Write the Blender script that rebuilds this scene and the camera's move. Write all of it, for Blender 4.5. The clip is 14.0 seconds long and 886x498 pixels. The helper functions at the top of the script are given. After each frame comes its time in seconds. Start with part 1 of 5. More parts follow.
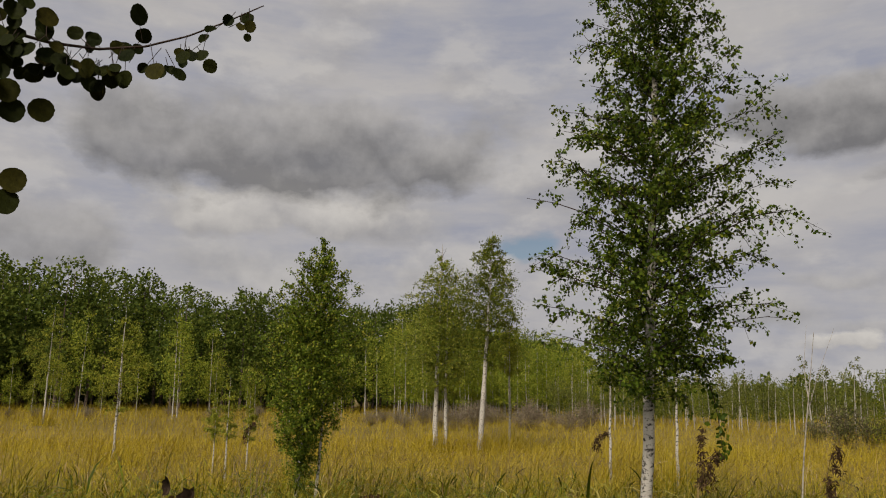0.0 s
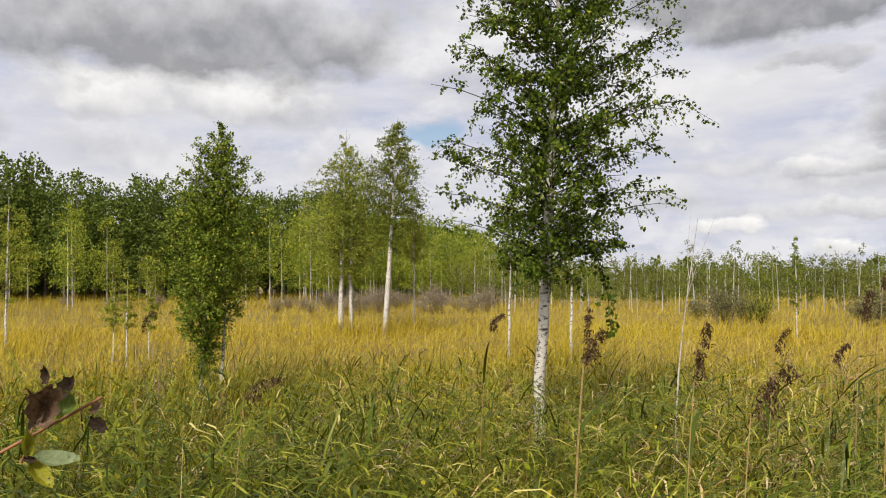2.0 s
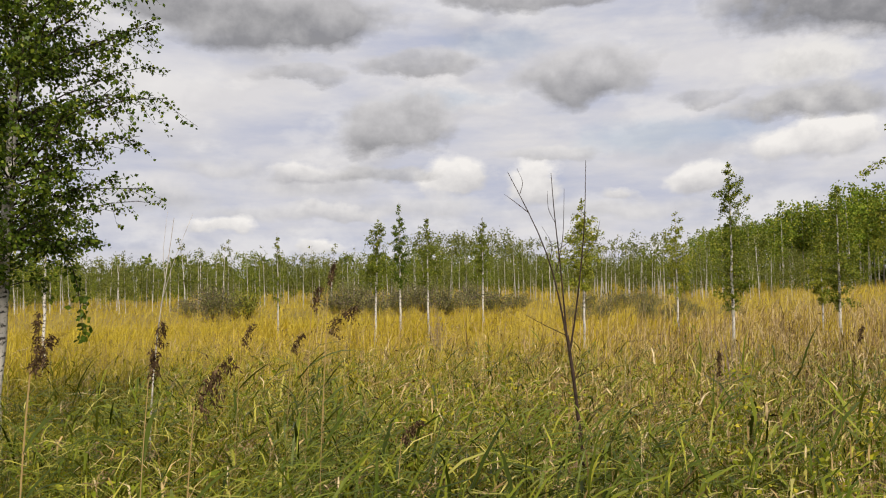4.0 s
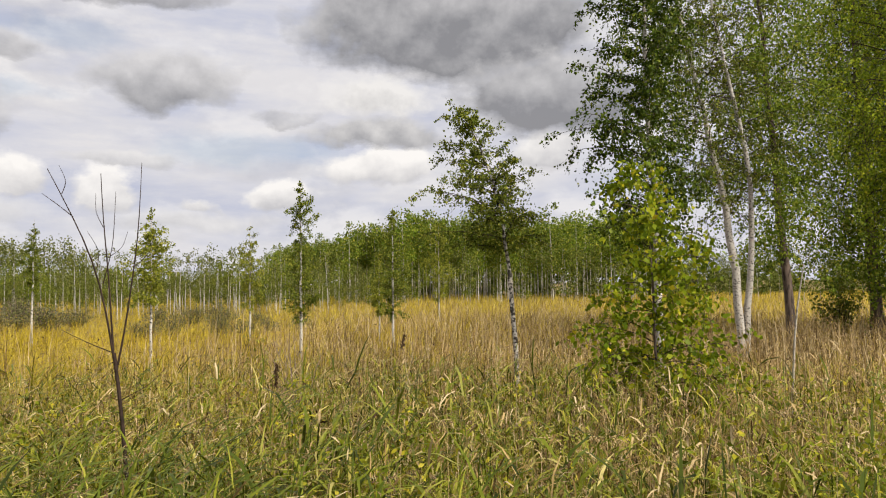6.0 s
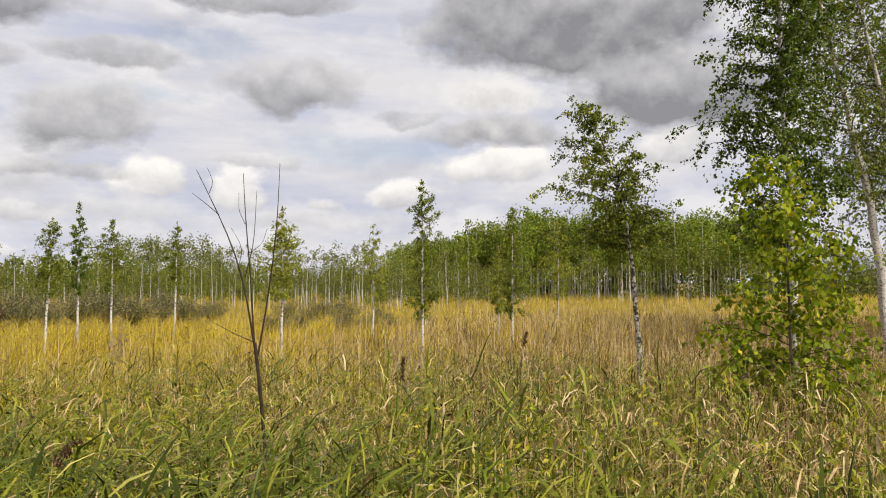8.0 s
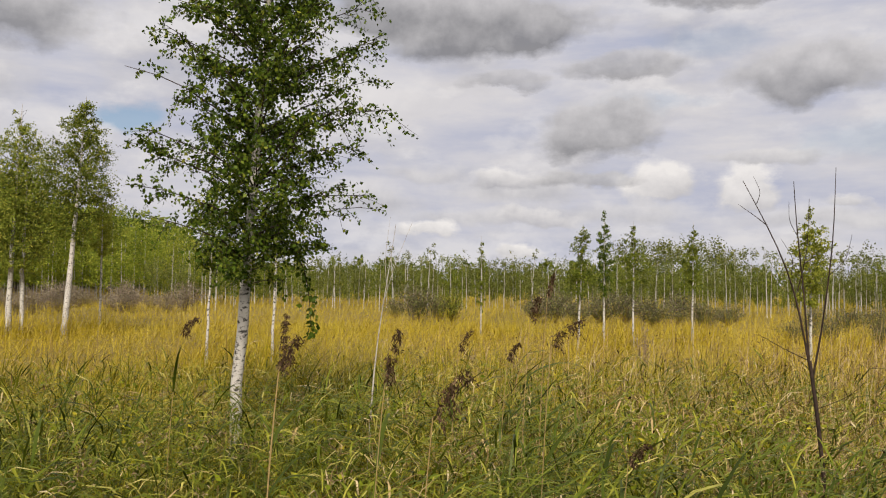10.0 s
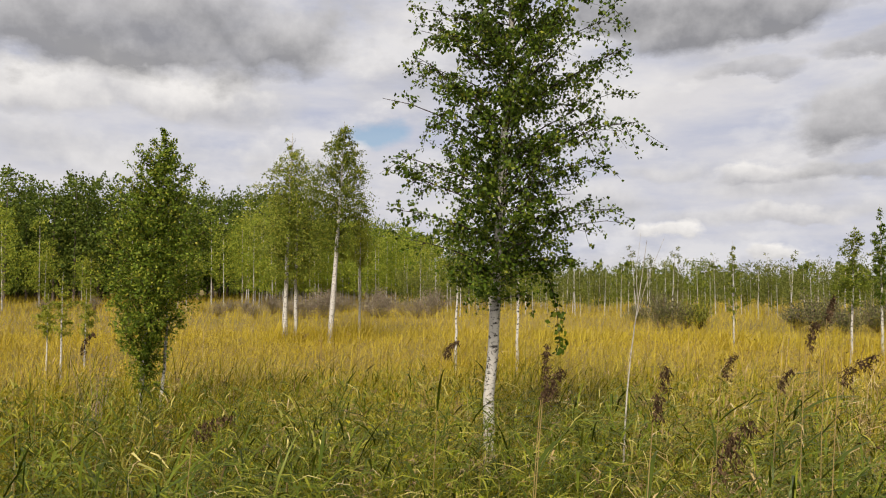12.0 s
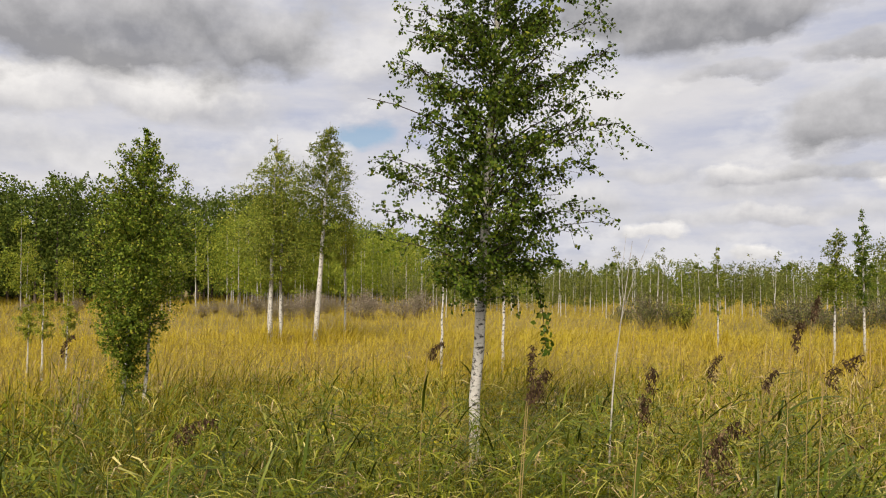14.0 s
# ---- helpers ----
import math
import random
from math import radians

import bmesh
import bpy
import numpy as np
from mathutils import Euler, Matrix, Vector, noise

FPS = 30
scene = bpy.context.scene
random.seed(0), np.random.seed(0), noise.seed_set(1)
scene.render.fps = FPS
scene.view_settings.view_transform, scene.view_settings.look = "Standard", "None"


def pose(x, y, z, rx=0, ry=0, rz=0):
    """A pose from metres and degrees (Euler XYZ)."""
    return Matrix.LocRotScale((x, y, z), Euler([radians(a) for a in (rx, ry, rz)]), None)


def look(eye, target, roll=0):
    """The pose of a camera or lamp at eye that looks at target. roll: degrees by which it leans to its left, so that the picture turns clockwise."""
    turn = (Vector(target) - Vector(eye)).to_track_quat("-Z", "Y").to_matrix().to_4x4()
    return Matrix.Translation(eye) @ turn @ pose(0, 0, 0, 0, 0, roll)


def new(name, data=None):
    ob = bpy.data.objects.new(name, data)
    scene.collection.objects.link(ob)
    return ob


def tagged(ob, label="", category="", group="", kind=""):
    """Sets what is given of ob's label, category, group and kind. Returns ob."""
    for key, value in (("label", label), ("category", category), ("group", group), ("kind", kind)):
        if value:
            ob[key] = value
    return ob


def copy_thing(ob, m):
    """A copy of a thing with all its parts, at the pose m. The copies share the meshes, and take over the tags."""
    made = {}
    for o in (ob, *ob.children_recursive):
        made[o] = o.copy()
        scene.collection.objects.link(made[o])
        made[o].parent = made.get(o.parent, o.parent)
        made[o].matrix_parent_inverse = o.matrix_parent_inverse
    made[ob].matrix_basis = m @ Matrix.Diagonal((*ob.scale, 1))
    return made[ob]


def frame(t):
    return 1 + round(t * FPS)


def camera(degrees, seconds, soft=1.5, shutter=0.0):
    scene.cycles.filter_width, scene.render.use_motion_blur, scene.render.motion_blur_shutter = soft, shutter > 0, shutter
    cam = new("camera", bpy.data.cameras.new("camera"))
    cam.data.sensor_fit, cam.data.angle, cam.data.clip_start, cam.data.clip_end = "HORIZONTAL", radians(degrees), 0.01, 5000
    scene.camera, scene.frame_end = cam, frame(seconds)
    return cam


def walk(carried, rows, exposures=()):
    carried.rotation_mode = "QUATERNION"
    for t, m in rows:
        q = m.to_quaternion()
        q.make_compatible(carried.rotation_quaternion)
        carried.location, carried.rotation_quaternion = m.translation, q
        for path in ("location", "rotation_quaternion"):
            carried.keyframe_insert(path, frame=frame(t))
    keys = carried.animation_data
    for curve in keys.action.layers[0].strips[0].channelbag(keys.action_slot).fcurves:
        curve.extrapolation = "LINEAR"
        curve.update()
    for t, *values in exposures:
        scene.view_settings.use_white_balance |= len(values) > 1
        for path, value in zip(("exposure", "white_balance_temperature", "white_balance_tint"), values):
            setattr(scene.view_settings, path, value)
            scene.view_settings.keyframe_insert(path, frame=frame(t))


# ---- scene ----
cam = camera(60.4, 14.0, 1.1)

# seconds, x, y, z, yaw, pitch, roll
PATH = [
    (0.0, -0.058, 0.075, 1.616, -3.64, 10.86, -0.84),
    (0.5, -0.050, 0.079, 1.618, -3.90, 5.53, 0.08),
    (1.0, -0.058, 0.089, 1.609, -4.19, 2.84, -0.01),
    (1.5, -0.062, 0.074, 1.609, -4.64, 2.32, -0.12),
    (2.0, -0.039, 0.058, 1.617, -10.84, 2.41, -0.02),
    (2.5, -0.016, 0.058, 1.619, -20.16, 2.30, 0.17),
    (3.0, -0.015, 0.017, 1.622, -28.99, 2.30, 0.53),
    (3.5, 0.006, -0.015, 1.626, -39.12, 2.06, 0.91),
    (3.7, 0.015, -0.032, 1.624, -42.71, 2.01, 1.02),
    (5.8, 0.172, -0.073, 1.603, -75.18, 2.51, 0.57),
    (6.0, 0.169, -0.084, 1.604, -78.65, 2.59, 0.67),
    (6.5, 0.146, -0.107, 1.607, -86.07, 2.86, 0.49),
    (7.0, 0.129, -0.124, 1.604, -88.56, 2.88, 0.50),
    (7.5, 0.156, -0.110, 1.607, -82.51, 2.56, 0.36),
    (8.0, 0.120, -0.064, 1.595, -69.76, 2.50, 0.05),
    (8.5, 0.058, -0.040, 1.597, -59.14, 2.49, -0.34),
    (9.0, 0.039, -0.011, 1.587, -51.99, 2.60, -0.50),
    (9.2, 0.030, 0.023, 1.590, -47.83, 2.55, -0.63),
    (11.3, -0.060, 0.085, 1.749, -18.44, 2.45, -0.28),
    (11.5, -0.067, 0.084, 1.750, -17.39, 2.45, -0.20),
    (12.0, -0.081, 0.101, 1.748, -14.98, 2.53, -0.33),
    (12.5, -0.080, 0.116, 1.746, -14.80, 2.57, -0.34),
    (13.0, -0.075, 0.123, 1.746, -14.97, 2.65, -0.34),
    (13.5, -0.069, 0.133, 1.747, -15.15, 2.67, -0.31),
    (14.0, -0.070, 0.127, 1.746, -16.04, 2.63, -0.26),
]


def aim(x, y, z, yaw, pitch, roll):
    return pose(x, y, z, 0, 0, yaw) @ pose(0, 0, 0, 90 + pitch) @ pose(0, 0, 0, 0, 0, -roll)


walk(cam, [(r[0], aim(*r[1:])) for r in PATH],
     [(0.0, -0.23, 7000, 10), (0.2, 0.11, 6900, 10), (0.4, 0.48, 6770, 10), (0.7, 0.64, 6670, 9), (1.1, 0.73, 6670, 9), (2.0, 0.59, 6670, 9), (3.5, 0.43, 6770, 10), (5.8, 0.56, 6770, 10), (6.6, 0.59, 6770, 10), (7.0, 0.79, 6770, 10), (7.4, 0.78, 6770, 10), (8.0, 0.59, 6770, 10),
      (8.7, 0.34, 6770, 12), (9.2, 0.34, 6770, 12), (11.3, 0.43, 6770, 10), (14.0, 0.48, 6770, 10)])

# ---------------------------------------------------------------- sky and sun
SUN_AZ, SUN_EL = -148.0, 44.0          # compass-like bearing (0 = +y, 90 = +x)


def sky_world():
    w = bpy.data.worlds.new("sky")
    scene.world = w
    w.use_nodes = True
    nt = w.node_tree
    nt.nodes.clear()
    N, L = nt.nodes.new, nt.links.new

    def math_(op, a, b=None, clamp=False):
        n = N("ShaderNodeMath")
        n.operation, n.use_clamp = op, clamp
        for k, v in ((0, a), (1, b)):
            if v is None:
                continue
            if isinstance(v, (int, float)):
                n.inputs[k].default_value = v
            else:
                L(v, n.inputs[k])
        return n.outputs[0]

    def mixc(f, a, b):
        n = N("ShaderNodeMix")
        n.data_type = "RGBA"
        for k, v in (("Factor", f), (6, a), (7, b)):
            s = n.inputs[0] if k == "Factor" else n.inputs[k]
            if isinstance(v, (tuple, int, float)):
                s.default_value = v
            else:
                L(v, s)
        return n.outputs[2]

    tc = N("ShaderNodeTexCoord")
    sep = N("ShaderNodeSeparateXYZ")
    L(tc.outputs["Generated"], sep.inputs[0])
    x, y, z = sep.outputs
    az = math_("ARCTAN2", x, y)
    el = math_("ARCSINE", z)
    comb = N("ShaderNodeCombineXYZ")
    L(az, comb.inputs[0])
    L(el, comb.inputs[1])
    # clouds flatten towards the horizon
    stretch = N("ShaderNodeMapping")
    stretch.inputs["Scale"].default_value = (1, 1.8, 1)
    L(comb.outputs[0], stretch.inputs[0])

    def fbm(scale, detail, rough=0.55, vec=None, off=0.0):
        m = N("ShaderNodeMapping")
        m.inputs["Location"].default_value = (off, off * 0.7, 0)
        L(vec or stretch.outputs[0], m.inputs[0])
        n = N("ShaderNodeTexNoise")
        n.inputs["Scale"].default_value = scale
        n.inputs["Detail"].default_value = detail
        n.inputs["Roughness"].default_value = rough
        L(m.outputs[0], n.inputs["Vector"])
        return n

    warp = fbm(8.0, 9, 0.62)
    wv = N("ShaderNodeVectorMath")
    wv.operation = "SUBTRACT"
    L(warp.outputs["Color"], wv.inputs[0])
    wv.inputs[1].default_value = (0.5, 0.5, 0.5)
    ws = N("ShaderNodeVectorMath")
    ws.operation = "MULTIPLY"
    L(wv.outputs[0], ws.inputs[0])
    ws.inputs[1].default_value = (0.11, 0.06, 0)
    wa = N("ShaderNodeVectorMath")
    wa.operation = "ADD"
    L(comb.outputs[0], wa.inputs[0])
    L(ws.outputs[0], wa.inputs[1])

    wsep = N("ShaderNodeSeparateXYZ")
    L(wa.outputs[0], wsep.inputs[0])
    waz, wel = wsep.outputs[0], wsep.outputs[1]

    sky = N("ShaderNodeTexSky")
    sky.sky_type, sky.sun_disc = "NISHITA", False
    sky.sun_elevation, sky.sun_rotation = radians(SUN_EL), radians(SUN_AZ)
    sky.air_density, sky.dust_density = 1.0, 1.5
    blue_sky = N("ShaderNodeVectorMath")
    blue_sky.operation = "SCALE"
    L(sky.outputs[0], blue_sky.inputs[0])
    blue_sky.inputs["Scale"].default_value = 0.12

    # high veil, streaked along the horizon, with thin bluish gaps
    streak = N("ShaderNodeMapping")
    streak.inputs["Scale"].default_value = (1, 4.5, 1)
    L(comb.outputs[0], streak.inputs[0])
    veil = fbm(3.2, 8, 0.6, streak.outputs[0], 3.1).outputs["Fac"]
    ramp = N("ShaderNodeValToRGB")
    e = ramp.color_ramp.elements
    e[0].position, e[0].color = 0.34, (0.50, 0.54, 0.69, 1)
    e[1].position, e[1].color = 0.62, (0.73, 0.73, 0.775, 1)
    L(veil, ramp.inputs[0])
    col = ramp.outputs[0]

    lump = fbm(10.0, 9, 0.55, comb.outputs[0], 5.3)
    lump_up = fbm(10.0, 9, 0.55, comb.outputs[0], 5.3)
    lump_up.inputs["Vector"].links[0].from_node.inputs["Location"].default_value = (5.3, 5.3 * 0.7 + 0.02, 0)
    grain = fbm(26.0, 6, 0.6, off=2.2).outputs["Fac"]
    ragged = math_("ADD", math_("MULTIPLY", math_("SUBTRACT", lump.outputs["Fac"], 0.5), 1.35), math_("MULTIPLY", math_("SUBTRACT", grain, 0.5), 0.3))
    relief = math_("MULTIPLY", math_("SUBTRACT", lump.outputs["Fac"], lump_up.outputs["Fac"]), 2.0)
    mottle = math_("MULTIPLY", math_("SUBTRACT", fbm(6.0, 6, 0.6, off=7.7).outputs["Fac"], 0.5), 0.7)
    swell = math_("ADD", relief, mottle)

    def clouds(col, items, base, top, sharp, rough, flat, contrast):
        """One cloud after another: bearing, height, half widths in degrees, cover, brightness. Lit above, grey and level below."""
        edge = math_("MULTIPLY", ragged, rough)
        for a, el0, ha, he, cover, tone in items:
            u = math_("MULTIPLY", math_("SUBTRACT", waz, radians(a)), 57.2958 / ha)
            v = math_("MULTIPLY", math_("SUBTRACT", wel, radians(el0)), 57.2958 / he)
            low = math_("MULTIPLY", v, -flat)
            c = N("ShaderNodeCombineXYZ")
            L(u, c.inputs[0])
            L(math_("MAXIMUM", v, low), c.inputs[1])
            ln = N("ShaderNodeVectorMath")
            ln.operation = "LENGTH"
            L(c.outputs[0], ln.inputs[0])
            d = math_("SUBTRACT", edge, ln.outputs["Value"])
            f = math_("MULTIPLY", math_("MULTIPLY", math_("ADD", d, 1.0), sharp, True), cover)
            lit = math_("ADD", math_("ADD", math_("MULTIPLY", v, contrast), swell), tone, True)
            col = mixc(f, col, mixc(lit, base, top))
        return col

    # broad soft heaps that fill the sky
    heap = fbm(6.0, 8, 0.56, off=1.7)
    heap_up = fbm(6.0, 8, 0.56, off=1.7)
    heap_up.inputs["Vector"].links[0].from_node.inputs["Location"].default_value = (1.7, 1.7 * 0.7 + 0.05, 0)
    lit = math_("ADD", math_("MULTIPLY", math_("SUBTRACT", heap.outputs["Fac"], heap_up.outputs["Fac"]), 5.0), 0.6, True)
    thick = math_("MULTIPLY", math_("SUBTRACT", heap.outputs["Fac"], 0.46), 7.0, True)
    col = mixc(math_("MULTIPLY", thick, 0.55), col, mixc(lit, (0.47, 0.475, 0.52, 1), (0.87, 0.865, 0.875, 1)))

    BLUE = [(10.5, 11.3, 3.2, 1.0, 0.85, 1.0), (52, 17.0, 5, 1.4, 0.3, 1.0), (64.5, 10.0, 8, 1.6, 0.3, 1.0), (47, 12.9, 6, 0.9, 0.3, 1.0)]
    edge = math_("MULTIPLY", ragged, 1.2)
    for a, el0, ha, he, cover, tone in BLUE:
        c = N("ShaderNodeCombineXYZ")
        L(math_("MULTIPLY", math_("SUBTRACT", waz, radians(a)), 57.2958 / ha), c.inputs[0])
        L(math_("MULTIPLY", math_("SUBTRACT", wel, radians(el0)), 57.2958 / he), c.inputs[1])
        ln = N("ShaderNodeVectorMath")
        ln.operation = "LENGTH"
        L(c.outputs[0], ln.inputs[0])
        col = mixc(math_("MULTIPLY", math_("MULTIPLY", math_("ADD", math_("SUBTRACT", edge, ln.outputs["Value"]), 1.0), 1.6, True), cover), col, blue_sky.outputs[0])

    SOFT = [(-10.0, 9.0, 11, 2.6, 0.7, 0.62), (-0.5, 12.6, 5, 2.6, 0.6, 0.35), (6, 17, 8, 3, 0.7, 0.9), (24, 13.5, 9, 3, 0.5, 0.95), (27, 5.9, 5.5, 1.8, 0.8, 0.5),
            (31.5, 8.3, 4.5, 1.0, 0.7, 0.35), (38, 7.0, 7, 1.7, 0.85, 0.62), (44.5, 5.2, 9, 1.1, 0.75, 0.6), (66, 8.4, 5, 1.3, 0.45, 0.4), (60, 4.6, 8, 1.1, 0.8, 0.65), (34, 4.7, 7, 1.0, 0.8, 0.55), (20, 5.0, 6, 1.5, 0.6, 0.7)]
    BRIGHT = [(-9, 13.2, 9.5, 3.0, 0.9, 0.63), (48.4, 7.3, 3.6, 2.0, 1.0, 0.78), (54.1, 6.6, 2.6, 1.9, 0.95, 0.68), (37.5, 7.7, 3.5, 1.0, 0.8, 0.48), (31.2, 3.6, 2.6, 1.0, 1.0, 0.68), (38.9, 2.2, 1.9, 0.9, 1.0, 0.68),
              (61.5, 5.6, 2.0, 0.8, 0.9, 0.58), (67, 6.2, 2.2, 1.2, 0.95, 0.68), (73.5, 8.5, 3.6, 2.0, 1.0, 0.63), (85.8, 9.6, 3.0, 2.1, 0.95, 0.53), (40.7, 4.6, 4.0, 1.0, 0.8, 0.58), (4, 8.5, 6, 2.6, 0.6, 0.58)]
    HEAVY = [(-8, 17.4, 20, 4.8, 0.84, 0.30), (35.0, 18.6, 11, 3.4, 0.9, 0.32), (28.8, 19.4, 6.5, 2.6, 0.9, 0.42), (45.8, 15.4, 6, 1.3, 0.75, 0.42), (44.0, 11.2, 5.0, 2.9, 0.95, 0.54), (58.4, 14.1, 6.4, 2.8, 0.9, 0.54),
             (37.3, 14.6, 3.5, 1.0, 0.6, 0.52), (79.5, 18.6, 13, 5.2, 0.98, 0.2), (87.0, 13.6, 7.5, 3.8, 0.95, 0.22), (55.4, 20.6, 8, 1.7, 0.8, 0.37), (67.0, 12.4, 2.8, 0.8, 0.6, 0.52), (112, 14, 16, 6, 0.8, 0.32),
             (-26, 10, 8, 3.4, 0.7, 0.52)]
    LAST = [(73.9, 13.6, 4.6, 2.1, 0.95, 0.95), (73.0, 11.2, 6.2, 1.6, 0.95, 0.28), (55.9, 8.7, 3.8, 0.8, 0.6, 0.45), (43.9, 7.8, 4.2, 1.0, 0.8, 0.45)]
    grey, pale, white = (0.255, 0.26, 0.285, 1), (0.68, 0.68, 0.71, 1), (0.93, 0.92, 0.92, 1)
    col = clouds(col, SOFT, (0.43, 0.44, 0.49, 1), (0.86, 0.855, 0.87, 1), 1.6, 1.0, 1.4, 0.3)
    col = clouds(col, BRIGHT, (0.46, 0.465, 0.51, 1), white, 2.6, 1.5, 1.5, 0.55)
    col = clouds(col, HEAVY, grey, pale, 3.0, 0.9, 1.3, 0.55)
    col = clouds(col, LAST, (0.30, 0.305, 0.335, 1), (0.84, 0.835, 0.84, 1), 2.6, 0.95, 1.4, 0.35)
    bg = N("ShaderNodeBackground")
    L(col, bg.inputs[0])
    bg.inputs[1].default_value = 0.7
    out = N("ShaderNodeOutputWorld")
    L(bg.outputs[0], out.inputs[0])


sky_world()
sun_data = bpy.data.lights.new("sun", "SUN")
sun_data.energy, sun_data.angle, sun_data.color = 5.0, radians(14), (1.0, 0.94, 0.83)
sun = new("sun", sun_data)
a, e_ = radians(SUN_AZ), radians(SUN_EL)
sun_from = Vector((math.sin(a) * math.cos(e_), math.cos(a) * math.cos(e_), math.sin(e_)))
sun.matrix_world = look(sun_from * 50, (0, 0, 0))


# ---------------------------------------------------------------- materials
def shader(name):
    m = bpy.data.materials.new(name)
    m.use_nodes = True
    nt = m.node_tree
    nt.nodes.clear()
    return m, nt, nt.nodes.new, nt.links.new


def ramp_node(N, stops):
    r = N("ShaderNodeValToRGB")
    els = r.color_ramp.elements
    while len(els) < len(stops):
        els.new(0.5)
    for el_, (pos, c) in zip(els, stops):
        el_.position, el_.color = pos, (*c, 1)
    return r


def leaf_material(name, stops, rough=0.5, through_light=0.35, patch=0.0, patch_scale=0.6, patch_colour=(0.1, 0.1, 0.02), sheen=0.07):
    """Blades and leaves: colour varies from piece to piece and, by patch, over metres."""
    m, nt, N, L = shader(name)
    geo = N("ShaderNodeNewGeometry")
    r = ramp_node(N, stops)
    L(geo.outputs["Random Per Island"], r.inputs[0])
    col = r.outputs[0]
    tc = N("ShaderNodeTexCoord")
    if patch:
        n = N("ShaderNodeTexNoise")
        n.inputs["Scale"].default_value, n.inputs["Detail"].default_value = patch_scale, 4
        L(tc.outputs["Object"], n.inputs["Vector"])
        k = N("ShaderNodeMapRange")
        k.inputs["From Min"].default_value, k.inputs["From Max"].default_value = 0.42, 0.68
        k.inputs["To Max"].default_value = patch
        L(n.outputs["Fac"], k.inputs["Value"])
        mx = N("ShaderNodeMix")
        mx.data_type = "RGBA"
        L(k.outputs[0], mx.inputs[0])
        L(col, mx.inputs[6])
        mx.inputs[7].default_value = (*patch_colour, 1)
        col = mx.outputs[2]
    fine = N("ShaderNodeTexNoise")
    fine.inputs["Scale"].default_value = 40
    L(tc.outputs["Object"], fine.inputs["Vector"])
    hsv = N("ShaderNodeHueSaturation")
    k = N("ShaderNodeMapRange")
    k.inputs["To Min"].default_value, k.inputs["To Max"].default_value = 0.75, 1.25
    L(fine.outputs["Fac"], k.inputs["Value"])
    L(k.outputs[0], hsv.inputs["Value"])
    L(col, hsv.inputs["Color"])
    col = hsv.outputs[0]
    b = N("ShaderNodeBsdfPrincipled")
    L(col, b.inputs["Base Color"])
    b.inputs["Roughness"].default_value = rough
    b.inputs["Specular IOR Level"].default_value = sheen
    t = N("ShaderNodeBsdfTranslucent")
    L(col, t.inputs["Color"])
    mix = N("ShaderNodeMixShader")
    mix.inputs[0].default_value = through_light
    L(b.outputs[0], mix.inputs[1])
    L(t.outputs[0], mix.inputs[2])
    out = N("ShaderNodeOutputMaterial")
    L(mix.outputs[0], out.inputs[0])
    return m


def bark_material(name, pale, dark, scale=(26, 26, 38), low=0.52, high=0.62, rough=0.75, bump=0.3):
    m, nt, N, L = shader(name)
    tc = N("ShaderNodeTexCoord")
    mp = N("ShaderNodeMapping")
    mp.inputs["Scale"].default_value = scale
    L(tc.outputs["Object"], mp.inputs[0])
    n = N("ShaderNodeTexNoise")
    n.inputs["Scale"].default_value, n.inputs["Detail"].default_value = 1.0, 5
    n.inputs["Roughness"].default_value = 0.62
    L(mp.outputs[0], n.inputs["Vector"])
    r = ramp_node(N, [(low, pale), (high, dark)])
    L(n.outputs["Fac"], r.inputs[0])
    n2 = N("ShaderNodeTexNoise")
    n2.inputs["Scale"].default_value, n2.inputs["Detail"].default_value = 5.0, 4
    L(tc.outputs["Object"], n2.inputs["Vector"])
    k = N("ShaderNodeMapRange")
    k.inputs["To Min"].default_value, k.inputs["To Max"].default_value = 0.6, 1.2
    L(n2.outputs["Fac"], k.inputs["Value"])
    hsv = N("ShaderNodeHueSaturation")
    L(k.outputs[0], hsv.inputs["Value"])
    L(r.outputs[0], hsv.inputs["Color"])
    b = N("ShaderNodeBsdfPrincipled")
    L(hsv.outputs[0], b.inputs["Base Color"])
    b.inputs["Roughness"].default_value = rough
    b.inputs["Specular IOR Level"].default_value = 0.12
    bp = N("ShaderNodeBump")
    bp.inputs["Strength"].default_value, bp.inputs["Distance"].default_value = bump, 0.01
    L(n.outputs["Fac"], bp.inputs["Height"])
    L(bp.outputs[0], b.inputs["Normal"])
    out = N("ShaderNodeOutputMaterial")
    L(b.outputs[0], out.inputs[0])
    return m


